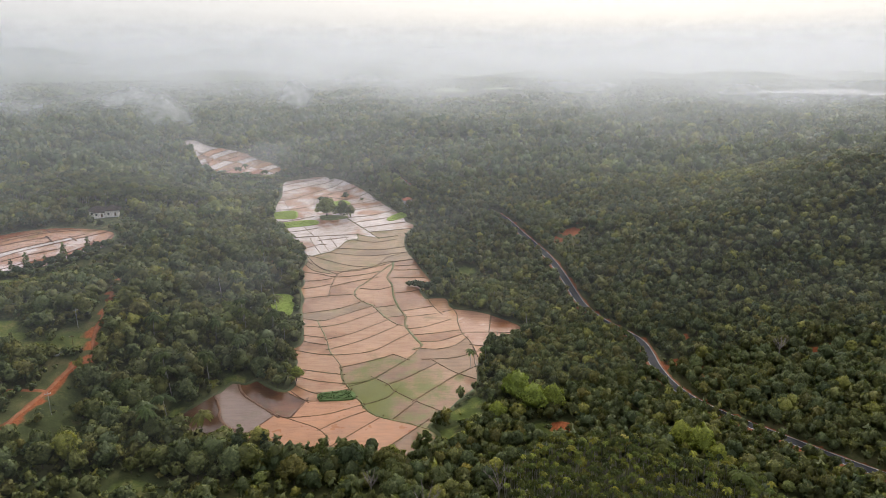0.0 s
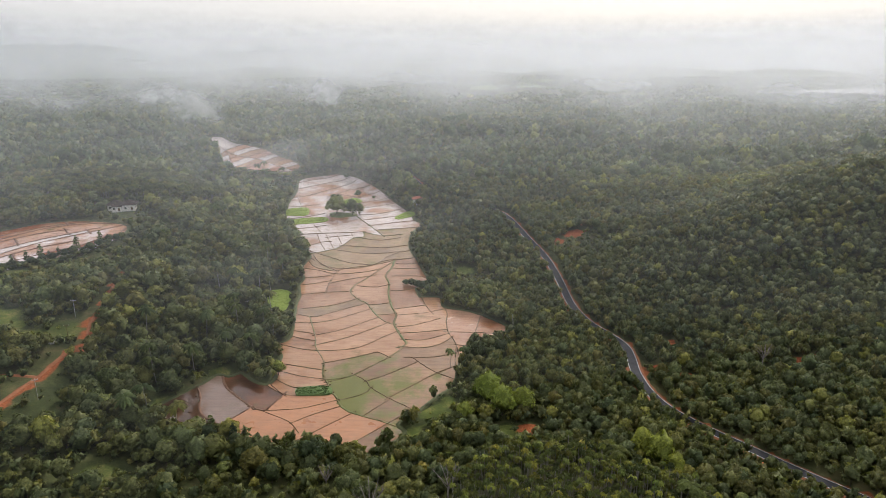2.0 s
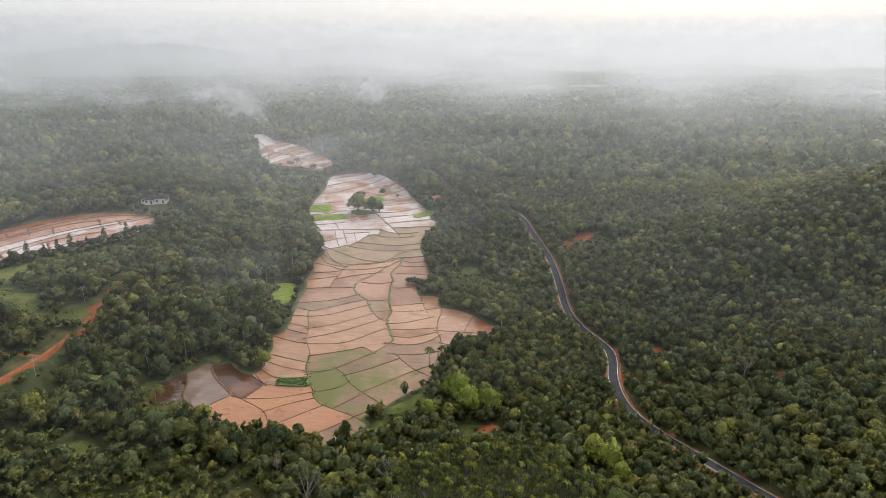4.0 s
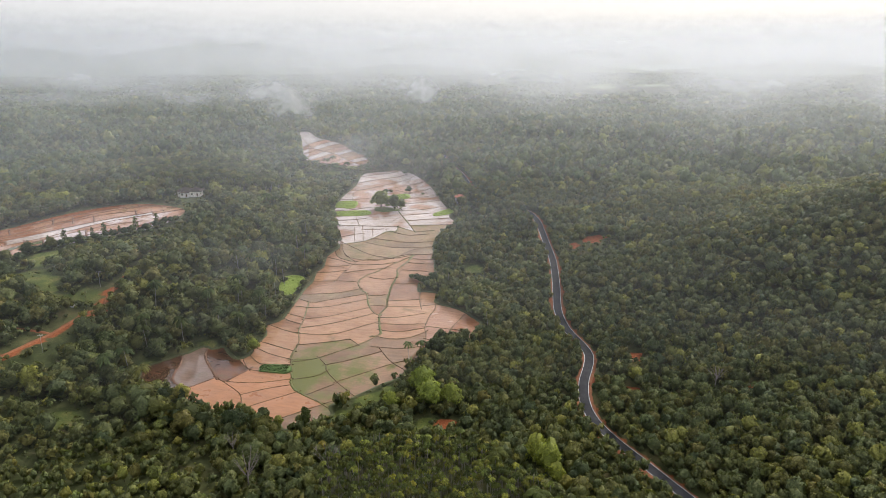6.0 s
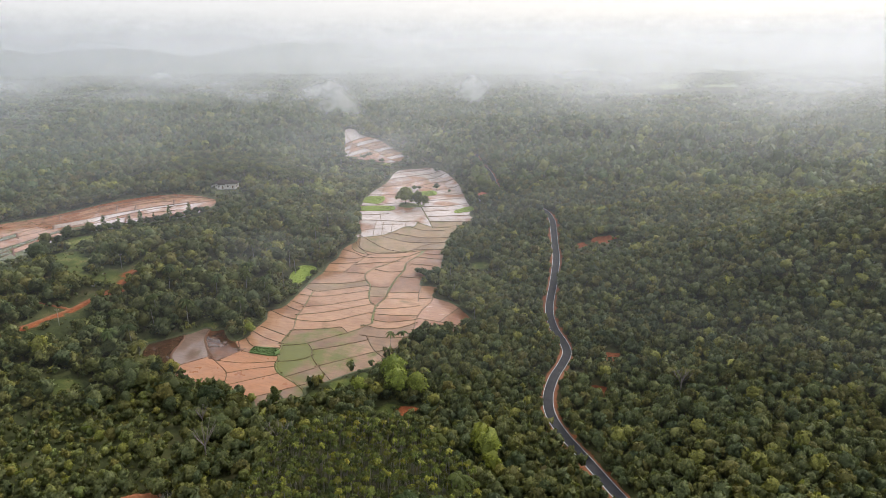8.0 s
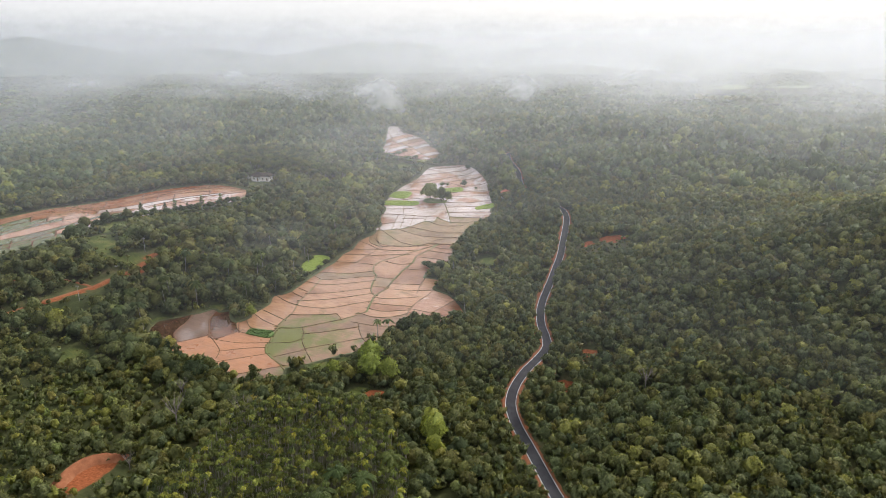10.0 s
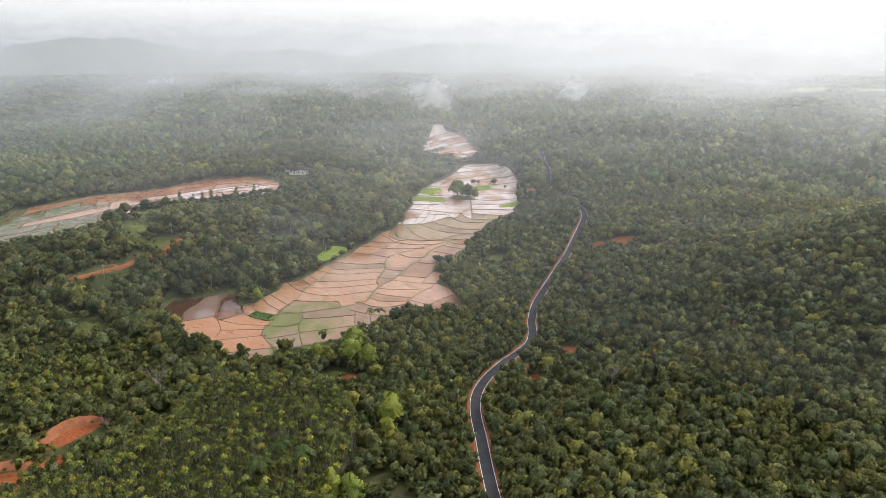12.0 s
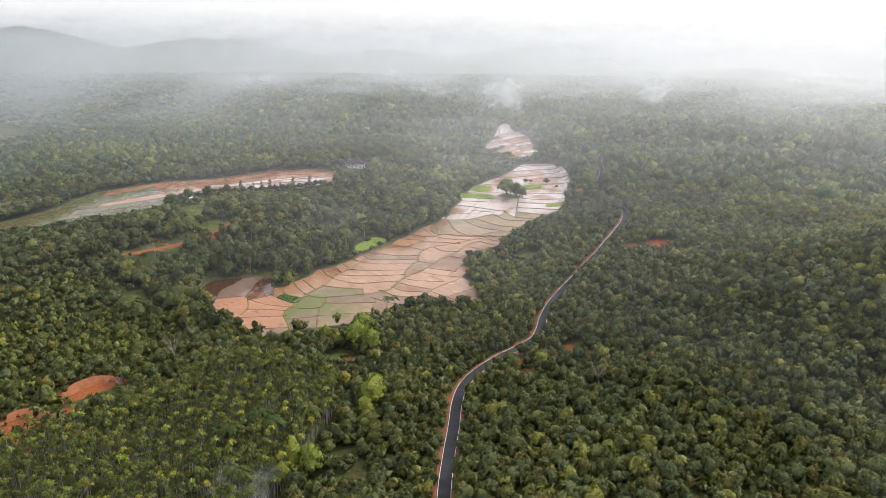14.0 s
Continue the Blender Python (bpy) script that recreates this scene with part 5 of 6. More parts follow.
plant(tree_thing("slender_tree", "slender dark tree with tiered branches at the paddy edge", "tree", "slender trees", (lambda c, r: (leaf_quads(np.random.default_rng(19), c, r, 200, 0.75), np.arange(800).reshape(-1, 4), *stem((0, 0, -0.5), (0, 0, 9), 0.18, 0.06)))(
    np.array([(0, 0, 9.2), (0.2, 0, 7.6), (-0.3, 0.2, 6.2), (0.2, 0.4, 4.6), (0, -0.2, 3.0)]), np.array([0.8, 1.3, 1.5, 1.7, 1.8])), M_LEAF_DARK, M_BARK),
      [(-63, 184, 0.9), (-55, 182, 0.8), (-36, 176, 0.8), (-31, 175, 0.7), (-209, 264, 0.8), (-213, 280, 0.7), (-212, 290, 0.9), (-210, 299, 0.6), (-205, 303, 0.7), (-200, 307, 0.9), (-194, 312, 0.6), (-189, 320, 0.9), (-182, 330, 0.8), (-208, 272, 0.5), (-197, 309, 0.5)])
plant(tree_thing("meadow_tree", "big solitary tree with a flat spreading crown on a grass slope", "tree", "meadow trees", broadleaf(806, 800, 0.8, 5.6, 13.0, 12, skirt=0.34), M_LEAF_DARK, M_BARK), [(-184, 226, 1.0), (-192, 236, 0.75), (-206, 247, 0.7), (-208, 262, 0.65), (-207, 276, 0.6)])

plant(tree_thing("bush", "dark low bush at the edge of flooded paddies", "bush", "bushes on the bunds", broadleaf(807, 220, 0.6, 2.4, 3.0, 6), M_LEAF_DARK, M_BARK),
      [(-87, 469, 1.0), (-86, 510, 1.2), (-69, 438, 0.8), (-34, 454, 1.0), (-84, 472, 0.7), (-58, 470, 0.6), (-71, 304, 0.9), (-82, 303, 1.0), (-69, 296, 0.7), (-73, 284, 1.0), (-78, 288, 0.8), (-74, 314, 0.8), (-17, 326, 0.9), (-14, 325, 1.1), (-11, 323, 1.2), (-8, 322, 1.2)])
plant(tree_thing("bank_bush", "dark rounded bush on the bank of the western paddies", "bush", "bushes along the western bank", broadleaf(809, 220, 0.6, 2.4, 3.6, 6), M_LEAF_DARK, M_BARK),
      [(px + 1.5 * math.sin(k * 2.1), py, 0.8 + 0.5 * math.sin(k * 1.7) ** 2) for k, (px, py) in enumerate(smooth_line([(-206, 252), (-209, 268), (-208, 286), (-201, 303), (-192, 313), (-182, 324), (-176, 338)], 3.6))])
plant(tree_thing("umbrella_tree", "small umbrella-shaped tree standing alone among the flooded paddies", "tree", "", broadleaf(808, 300, 0.6, 2.6, 6.0, 5), M_LEAF_DARK, M_BARK), [(-70, 473, 1.0)])

coconut = tree_thing("coconut_palm", "coconut palm with a slim trunk and arching feathery fronds", "palm", "coconut palms", palm(900, 9.5, 13, 3.6, 0.62, 5), M_OWN_PALM, M_BARK_PALE, "fronds")
plant(coconut, [(px, py, size * 1.22) for px, py, size in (
    (-90, 196, 1.05), (-76, 186, 1.0), (-86, 224, 1.1), (-100, 220, 1.1), (-93, 186, 1.0), (-68, 240, 1.0), (-72, 262, 1.1), (11, 239, 0.62), (17, 240, 0.75), (62, 168, 1.0), (-74, 281, 1.0), (-77, 276, 0.9), (-66, 257, 0.9), (37, 273, 0.9), (24, 301, 0.9), (6, 318, 0.9), (16, 300, 0.8), (-80, 240, 1.0), (-103, 294, 1.05), (-99, 300, 1.0), (-144, 392, 1.1), (-140, 398, 1.0), (-135, 398, 1.1), (79, 150, 1.1), (71, 130, 1.15), (76, 138, 1.1), (95, 119, 1.15), (66, 140, 1.05),
    (-83, 262, 1.0), (-86, 270, 1.1), (-92, 250, 1.0), (-80, 300, 1.0), (-88, 306, 1.1), (-112, 240, 1.0), (-96, 214, 1.0), (-84, 330, 1.0), (-96, 345, 1.1), (-104, 372, 1.0))])
# coconut grove behind the house and at the foot of the far field
gxx, gyy = scatter(-290, -155, 400, 474, 4.7)
sel = (np.hypot((gxx - GROVE[0]) / GROVE[2], (gyy - GROVE[1]) / GROVE[3]) < 1) & open_ground(gxx, gyy, np.full(len(gxx), 1.5))
gx3, gy3 = scatter(-205, -125, 508, 534, 7.0)
sel3 = open_ground(gx3, gy3, np.full(len(gx3), 1.0)) & (rng.random(len(gx3)) < 0.6) & ~(in_front(gx3, gy3, np.full(len(gx3), 11.0)) & (rng.random(len(gx3)) < 0.75))
gxx, gyy = np.concatenate([gxx[sel], gx3[sel3]]), np.concatenate([gyy[sel], gy3[sel3]])
plant_stuff("coconut_grove", "grove of coconut palms seen through thin haze", "palm grove", [palm(920 + i, 9.0, 13, 3.9, 0.8, 3) for i in range(5)], gxx, gyy, rng.uniform(0.9, 1.2, len(gxx)), rng.uniform(0.85, 1.2, len(gxx)), rng.uniform(0.1, 0.8, len(gxx)), [M_PALM, M_BARK_PALE])


# bare trees
def bare_tree(seed, height):
    rnd = np.random.default_rng(seed)
    pieces = [stem((0, 0, -0.5), (0.2, 0.1, height * 0.5), height * 0.022, height * 0.014, 6)]
    for i in range(9):
        a, h = i * 2.4 + rnd.uniform(-0.3, 0.3), height * rnd.uniform(0.35, 0.52)
        tip = np.array([math.cos(a) * height * rnd.uniform(0.18, 0.34), math.sin(a) * height * rnd.uniform(0.18, 0.34), height * rnd.uniform(0.75, 1.0)])
        pieces.append(stem((0.15, 0.05, h), tip, height * 0.011, height * 0.003, 4, (0.2, -0.2)))
        for q in range(4):
            f = rnd.uniform(0.4, 0.85)
            mid = np.array([0.15, 0.05, h]) * (1 - f) + tip * f
            pieces.append(stem(mid, mid + rnd.uniform(-1, 1, 3) * (1.1, 1.1, 0.5) + (0, 0, 0.9), height * 0.005, height * 0.002, 3))
    return join(pieces)


M_DEAD = simple_material("bleached_wood", [(0.3, (0.15, 0.125, 0.11)), (0.7, (0.32, 0.28, 0.25))], 2.0)
for i, (px, py, size) in enumerate([(-5, 145, 1.25), (15, 156, 1.2), (128, 234, 0.95), (2, 122, 0.6), (-20, 160, 0.8)]):
    bv, bf = bare_tree(40 + i, 11.5 * size)
    dead = tagged(new("bare_tree", mesh_of("bare_tree", bv, bf, [M_DEAD], smooth=True)), "leafless pale grey tree with thin twisted branches", "tree", "bare trees")
    dead.matrix_basis = stand(px, py)


# ------------------------------------------------------------------ islet, seedling plots
def mound(name, label, category, x, y, rx, ry, h, mat):
    n, rings = 28, 6
    rnd = np.random.default_rng(3)
    wob = 1 + 0.12 * np.sin(np.arange(n) * 2 * math.pi / n * 3 + 1) + 0.05 * rnd.standard_normal(n)
    z0 = float(ground(x, y))
    v = [(x, y, z0 + h)]
    for i in range(1, rings + 1):
        u = i / rings
        for j in range(n):
            a = 2 * math.pi * j / n
            px, py = x + rx * u * wob[j] * math.cos(a), y + ry * u * wob[j] * math.sin(a)
            v.append((px, py, float(ground(px, py)) + h * (1 - u * u) - 0.6 * u ** 6 + 0.08 * rnd.standard_normal()))
    bm = bmesh.new()
    vs = [bm.verts.new(q) for q in v]
    for j in range(n):
        bm.faces.new((vs[0], vs[1 + j], vs[1 + (j + 1) % n]))
        for i in range(rings - 1):
            a, b = 1 + i * n, 1 + (i + 1) * n
            bm.faces.new((vs[a + j], vs[b + j], vs[b + (j + 1) % n], vs[a + (j + 1) % n]))
    me = bpy.data.meshes.new(name)
    bm.to_mesh(me)
    bm.free()
    for p in me.polygons:
        p.use_smooth = True
    me.materials.append(mat)
    return tagged(new(name, me), label, category, kind="structure")


mound("islet", "small grassy islet in the flooded paddies", "islet", ISLET[0], ISLET[1], 11.5, 5.5, 0.8, M_ISLET)


def seedling_plot(corners, spacing, height, label, mat):
    """A nursery plot: rows of upright rice tufts, each two crossed blades."""
    c = np.array(corners, float)
    if np.sum(c[:, 0] * np.roll(c[:, 1], -1) - c[:, 1] * np.roll(c[:, 0], -1)) < 0:
        c = c[::-1]
    px, py = np.meshgrid(np.arange(c[:, 0].min(), c[:, 0].max(), spacing), np.arange(c[:, 1].min(), c[:, 1].max(), spacing))
    px, py = px.ravel() + rng.uniform(-0.3, 0.3, px.size) * spacing, py.ravel() + rng.uniform(-0.3, 0.3, px.size) * spacing
    sel = inside(px, py, c)
    px, py = px[sel], py[sel]
    pz = ground(px, py) - 0.15
    a = rng.uniform(0, math.pi, len(px))
    V = []
    for turn in (0.0, math.pi / 2):
        dx, dy = np.cos(a + turn) * spacing * 0.75, np.sin(a + turn) * spacing * 0.75
        h = height * rng.uniform(0.7, 1.25, len(px))
        V.append(np.stack([np.stack([px - dx * 0.5, py - dy * 0.5, pz], 1), np.stack([px + dx * 0.5, py + dy * 0.5, pz], 1), np.stack([px + dx * 0.9, py + dy * 0.9, pz + h], 1), np.stack([px - dx * 0.9, py - dy * 0.9, pz + h], 1)], 1))
    V = np.concatenate(V).reshape(-1, 3)
    mat_v = smooth_line(np.vstack([c, c[:1]]), 1.2)[:-1]      # the closed mat of leaves between the tufts
    m = len(mat_v)
    mid = mat_v.mean(0)
    rings = np.concatenate([np.column_stack([mid + (mat_v - mid) * f, ground(*(mid + (mat_v - mid) * f).T) + h]) for f, h in ((1.0, -0.25), (0.98, height * 0.55), (0.5, height * 0.6), (0.02, height * 0.6))])
    ring_f = np.array([(k * m + j, k * m + (j + 1) % m, (k + 1) * m + (j + 1) % m, (k + 1) * m + j) for k in range(3) for j in range(m)])
    V, F = join([(V, np.arange(len(V)).reshape(-1, 4)), (rings, ring_f)])
    tagged(new("rice_seedling_plot", mesh_of("rice_seedling_plot", V, F, [mat])), label, "rice seedlings", "seedling plots", "stuff")


NURSERY = "bright green plot of young rice seedlings in the flooded field"
for corners in ([(-113, 441), (-100, 444), (-97, 430), (-111, 429)], [(-109, 420), (-85, 427), (-82, 419), (-107, 412)], [(-37, 429), (-28, 441), (-24, 433), (-34, 425)],
                [(-85, 456), (-72, 470), (-65, 460), (-79, 448)], [(-85, 310), (-79, 315), (-73.5, 311), (-71, 299), (-70.5, 288), (-75, 287), (-81, 296)]):
    seedling_plot(corners, 0.62, 0.45, NURSERY, M_SEEDLING)
seedling_plot([(-65, 238), (-65, 245), (-59, 243), (-57, 235)], 0.62, 0.4, "rough green plot at the edge of the paddies", M_BANK)
M_SEEDLING_DARK = simple_material("dark_seedlings", [(0.3, (0.06, 0.11, 0.025)), (0.6, (0.10, 0.16, 0.04))], 0.8)
seedling_plot([(-45, 219.5), (-34, 221.5), (-32, 216), (-44, 214.5)], 0.7, 0.8, "dark green plot of taller rice plants in rows", M_SEEDLING_DARK)

# ------------------------------------------------------------------ houses
M_WALL = simple_material("whitewashed_wall", [(0.3, (0.76, 0.7, 0.65)), (0.7, (0.86, 0.82, 0.78))], 0.6, spec=0.2)
M_TILE = simple_material("dark_clay_tiles", [(0.3, (0.03, 0.024, 0.022)), (0.7, (0.06, 0.042, 0.036))], 1.0, spec=0.08)
M_TILE_RED = simple_material("red_clay_tiles", [(0.3, (0.26, 0.09, 0.05)), (0.7, (0.42, 0.17, 0.10))], 1.0)
M_GLASS = simple_material("dark_window", [(0.3, (0.03, 0.03, 0.035)), (0.7, (0.06, 0.06, 0.07))], 1.0, rough=0.15, spec=0.5)
M_WOOD = simple_material("door_wood", [(0.3, (0.08, 0.045, 0.025)), (0.7, (0.17, 0.10, 0.06))], 2.0)


def box(x0, y0, z0, x1, y1, z1, bevel=0.0):
    bm = bmesh.new()
    bmesh.ops.create_cube(bm, size=1, matrix=Matrix.Translation(((x0 + x1) / 2, (y0 + y1) / 2, (z0 + z1) / 2)) @ Matrix.Diagonal((x1 - x0, y1 - y0, z1 - z0, 1)))
    if bevel:
        bmesh.ops.bevel(bm, geom=bm.edges[:], offset=bevel, segments=1, affect="EDGES")
    return bm


def solid(name, bm, mat, parent, label=""):
    me = bpy.data.meshes.new(name)
    bm.to_mesh(me)
    bm.free()
    me.materials.append(mat)
    return part(name, me, parent, label)


def hip_roof(x0, y0, x1, y1, z, rise, eave=0.7, thick=0.18):
    bm = bmesh.new()
    x0, y0, x1, y1 = x0 - eave, y0 - eave, x1 + eave, y1 + eave
    inset = min(x1 - x0, y1 - y0) * 0.5
    if x1 - x0 >= y1 - y0:
        ridge = [(x0 + inset, (y0 + y1) / 2, z + rise), (x1 - inset, (y0 + y1) / 2, z + rise)]
    else:
        ridge = [((x0 + x1) / 2, y0 + inset, z + rise), ((x0 + x1) / 2, y1 - inset, z + rise)]
    low = [bm.verts.new(q) for q in ((x0, y0, z), (x1, y0, z), (x1, y1, z), (x0, y1, z))]
    base = [bm.verts.new((q.co.x, q.co.y, z - thick)) for q in low]
    a, b = (bm.verts.new(q) for q in ridge)
    if x1 - x0 >= y1 - y0:
        faces = [(low[0], low[1], b, a), (low[1], low[2], b), (low[2], low[3], a, b), (low[3], low[0], a)]
    else:
        faces = [(low[0], low[1], a), (low[1], low[2], b, a), (low[2], low[3], b), (low[3], low[0], a, b)]
    for q in faces:
        bm.faces.new(q)
    for i in range(4):
        bm.faces.new((base[i], base[(i + 1) % 4], low[(i + 1) % 4], low[i]))
    bm.faces.new(base[::-1])
    return bm


def house(x, y, turn, wings, roof, label):
    """Wings: x0, y0, x1, y1, height, rise. Windows and a door on the two long faces of each."""
    root = tagged(new("house"), label, "house", "farm houses")
    for x0, y0, x1, y1, h, rise in wings:
        solid("wall", box(x0, y0, -1.5, x1, y1, h), M_WALL, root)
        solid("roof", hip_roof(x0, y0, x1, y1, h + 0.19, rise, min(1.2, rise * 0.45)), roof, root)
        n = max(2, int((x1 - x0) / 2.6))
        for i in range(n):
            cx = x0 + (i + 0.5) * (x1 - x0) / n
            for level in range(max(1, int(h / 2.8))):
                if i == n // 2 and level == 0:
                    solid("door", box(cx - 0.5, y0 - 0.06, 0, cx + 0.5, y0 + 0.1, 2.05), M_WOOD, root, "dark wooden door")
                    continue
                zz = 1.0 + level * 2.9
                w = solid("window", box(cx - 0.55, y0 - 0.05, zz, cx + 0.55, y0 + 0.1, zz + 1.2), M_GLASS, root)
                solid("sill", box(cx - 0.7, y0 - 0.16, zz - 0.12, cx + 0.7, y0 + 0.05, zz), M_WALL, w)
        for cy in (y0 + (y1 - y0) * 0.3, y0 + (y1 - y0) * 0.7):
            solid("window", box(x1 - 0.1, cy - 0.5, 1.0, x1 + 0.05, cy + 0.5, 2.2), M_GLASS, root)
    root.matrix_basis = pose(x, y, float(ground(x, y)) + 0.5, 0, 0, turn)
    return root


house(-202, 388, 20, [(-7.5, 0.5, 1.2, 7.5, 3.0, 2.5), (1.4, -2.6, 8.6, 5.4, 3.4, 2.5), (-4.6, -3.4, 1.1, 0.3, 2.6, 0.9)], M_TILE, "white farmhouse with dark brown tiled hip roofs")
house(-218, 390, 10, [(-3, -2, 3, 2, 2.8, 1.4)], M_TILE, "small whitewashed outbuilding with a low tiled roof")
house(-24, 451, 20, [(-3, -2.2, 3, 2.2, 2.8, 1.7)], M_TILE_RED, "small cottage with a red tiled roof among trees")
house(-91, 291, 30, [(-2.2, -1.6, 2.2, 1.6, 2.2, 1.0)], M_TILE, "low field hut under palms beside a seedling plot")

# ------------------------------------------------------------------ poles, rubble
M_CONCRETE = simple_material("pale_concrete", [(0.3, (0.34, 0.33, 0.31)), (0.7, (0.48, 0.47, 0.45))], 2.0)
for px, py, h, mat, label in ((-123, 188, 8.0, M_CONCRETE, "pale concrete utility pole with a cross-arm"), (-139, 237, 8.0, M_CONCRETE, "pale concrete utility pole with a cross-arm"), (-133, 222, 7.0, M_WOOD, "dark wooden utility pole beside the track")):
    pole = tagged(new("utility_pole"), label, "utility pole", "utility poles")
    pv, pf = stem((0, 0, -0.8), (0, 0, h), 0.09, 0.06, 8)
    part("post", mesh_of("post", pv, pf, [mat], smooth=True), pole)
    solid("cross_arm", box(-0.9, -0.08, h - 0.7, 0.9, 0.08, h - 0.55, 0.02), mat, pole)
    for ox in (-0.8, 0.8):
        iv, jf = stem((ox, 0, h - 0.55), (ox, 0, h - 0.32), 0.07, 0.05, 6)
        part("insulator", mesh_of("insulator", iv, jf, [M_WALL], smooth=True), pole)
    pole.matrix_basis = stand(px, py, 25)

rub = []
for i in range(60):
    a, d = rng.uniform(0, 6.28), rng.uniform(0, 1) ** 0.6 * 2.2
    s = rng.uniform(0.15, 0.45)
    cube = np.array([(i0, j0, k0) for k0 in (-1, 1) for j0 in (-1, 1) for i0 in (-1, 1)]) * s * rng.uniform(0.5, 1, 3) + 0.05 * rng.standard_normal((8, 3))
    rub.append((cube + (math.cos(a) * d * 1.4, math.sin(a) * d, 0.1 + 0.5 * (1 - d / 2.2)), np.array([(0, 1, 3, 2), (4, 6, 7, 5), (0, 4, 5, 1), (2, 3, 7, 6), (0, 2, 6, 4), (1, 5, 7, 3)])))
rv, rf = join(rub)
tagged(new("rubble_heap", mesh_of("rubble_heap", rv, rf, [M_CONCRETE])), "heap of pale broken stone beside the track", "rubble", kind="stuff").matrix_basis = stand(-137, 219, 0, 0.7)


# ------------------------------------------------------------------ far clearings
def far_clearing(x, y, along, across, mat, label):
    a = np.linspace(0, 2 * math.pi, 40, endpoint=False)
    rnd = np.random.default_rng(int(abs(x)))
    wob = 1 + 0.16 * np.sin(a * 3 + 1) + 0.1 * np.sin(a * 5) + 0.05 * rnd.standard_normal(40)
    d = np.array([x - 60, y]) / math.hypot(x - 60, y)
    v = []
    for u in (0.0, 0.5, 1.0):
        for j in range(40):
            q = np.array([x, y]) + u * wob[j] * (d * along * math.cos(a[j]) + np.array([d[1], -d[0]]) * across * math.sin(a[j]))
            v.append((q[0], q[1], float(ground(q[0], q[1])) + 12))
    f = [(u * 40 + j, u * 40 + (j + 1) % 40, (u + 1) * 40 + (j + 1) % 40, (u + 1) * 40 + j) for u in range(2) for j in range(40)]
    tagged(new("far_clearing", mesh_of("far_clearing", v, f, [mat], smooth=True)), label, "field", kind="structure")


M_HILL = simple_material("hill_woods", [(0.35, (0.05, 0.07, 0.03)), (0.65, (0.10, 0.12, 0.05))], 0.01, depth=2.0)


def far_hill(x, y, spread, height):
    """A wooded hill on the horizon: a smooth, slightly lumpy rise."""
    n, rings = 56, 16
    v = [(x, y, 40.0 + height)]
    for i in range(1, rings + 1):
        u = 2.6 * i / rings
        for j in range(n):
            a = 2 * math.pi * j / n
            lump = 1 + 0.10 * math.sin(3 * a + x) + 0.06 * math.sin(7 * a + u * 3) + 0.03 * math.sin(17 * a + u * 9)
            v.append((x + spread * u * math.cos(a), y + spread * u * math.sin(a), 40 + height * math.exp(-u * u) * lump - 6 * u))
    f = [(1 + i * n + j, 1 + (i + 1) * n + j, 1 + (i + 1) * n + (j + 1) % n, 1 + i * n + (j + 1) % n) for i in range(rings - 1) for j in range(n)]
    f += [(0, 1 + j, 1 + (j + 1) % n, 1 + (j + 2) % n) for j in range(0, n, 2)]
    tagged(new("far_hill", mesh_of("far_hill", v, f, [M_HILL], smooth=True)), "wooded hill fading into mist on the horizon", "hill", kind="structure")


far_hill(-4030, 1000, 800, 200)
far_hill(-3700, 2100, 760, 165)
far_hill(-3200, 2900, 700, 110)
far_hill(-2500, 3900, 900, 150)
far_hill(-1350, 4500, 950, 150)
far_hill(-250, 5000, 900, 110)
for hx, hy, spread, height in ((-2750, 1050, 330, 42), (-2500, 1850, 420, 36), (-2050, 2350, 380, 46), (-1500, 2650, 430, 36), (-900, 2850, 420, 44), (-250, 3050, 450, 36), (500, 3000, 430, 42), (1200, 2750, 420, 38), (-2900, 2700, 450, 50), (-1700, 3500, 520, 48), (-500, 3900, 560, 50), (900, 3800, 560, 48), (1900, 3300, 560, 46)):
    far_hill(hx, hy, spread, height)      # low wooded rises short of the horizon
M_MEADOW = simple_material("pale_meadow", [(0.3, (0.16, 0.19, 0.07)), (0.7, (0.28, 0.31, 0.13))], 0.02, depth=0.3)
far_clearing(15, 1330, 130, 28, M_MEADOW, "pale green clearing far off in the misty forest")
far_clearing(110, 1400, 90, 34, M_MEADOW, "pale green clearing far off in the misty forest")
far_clearing(700, 1290, 110, 130, M_PAINTED_SHEEN, "pale flooded field far off in the mist")



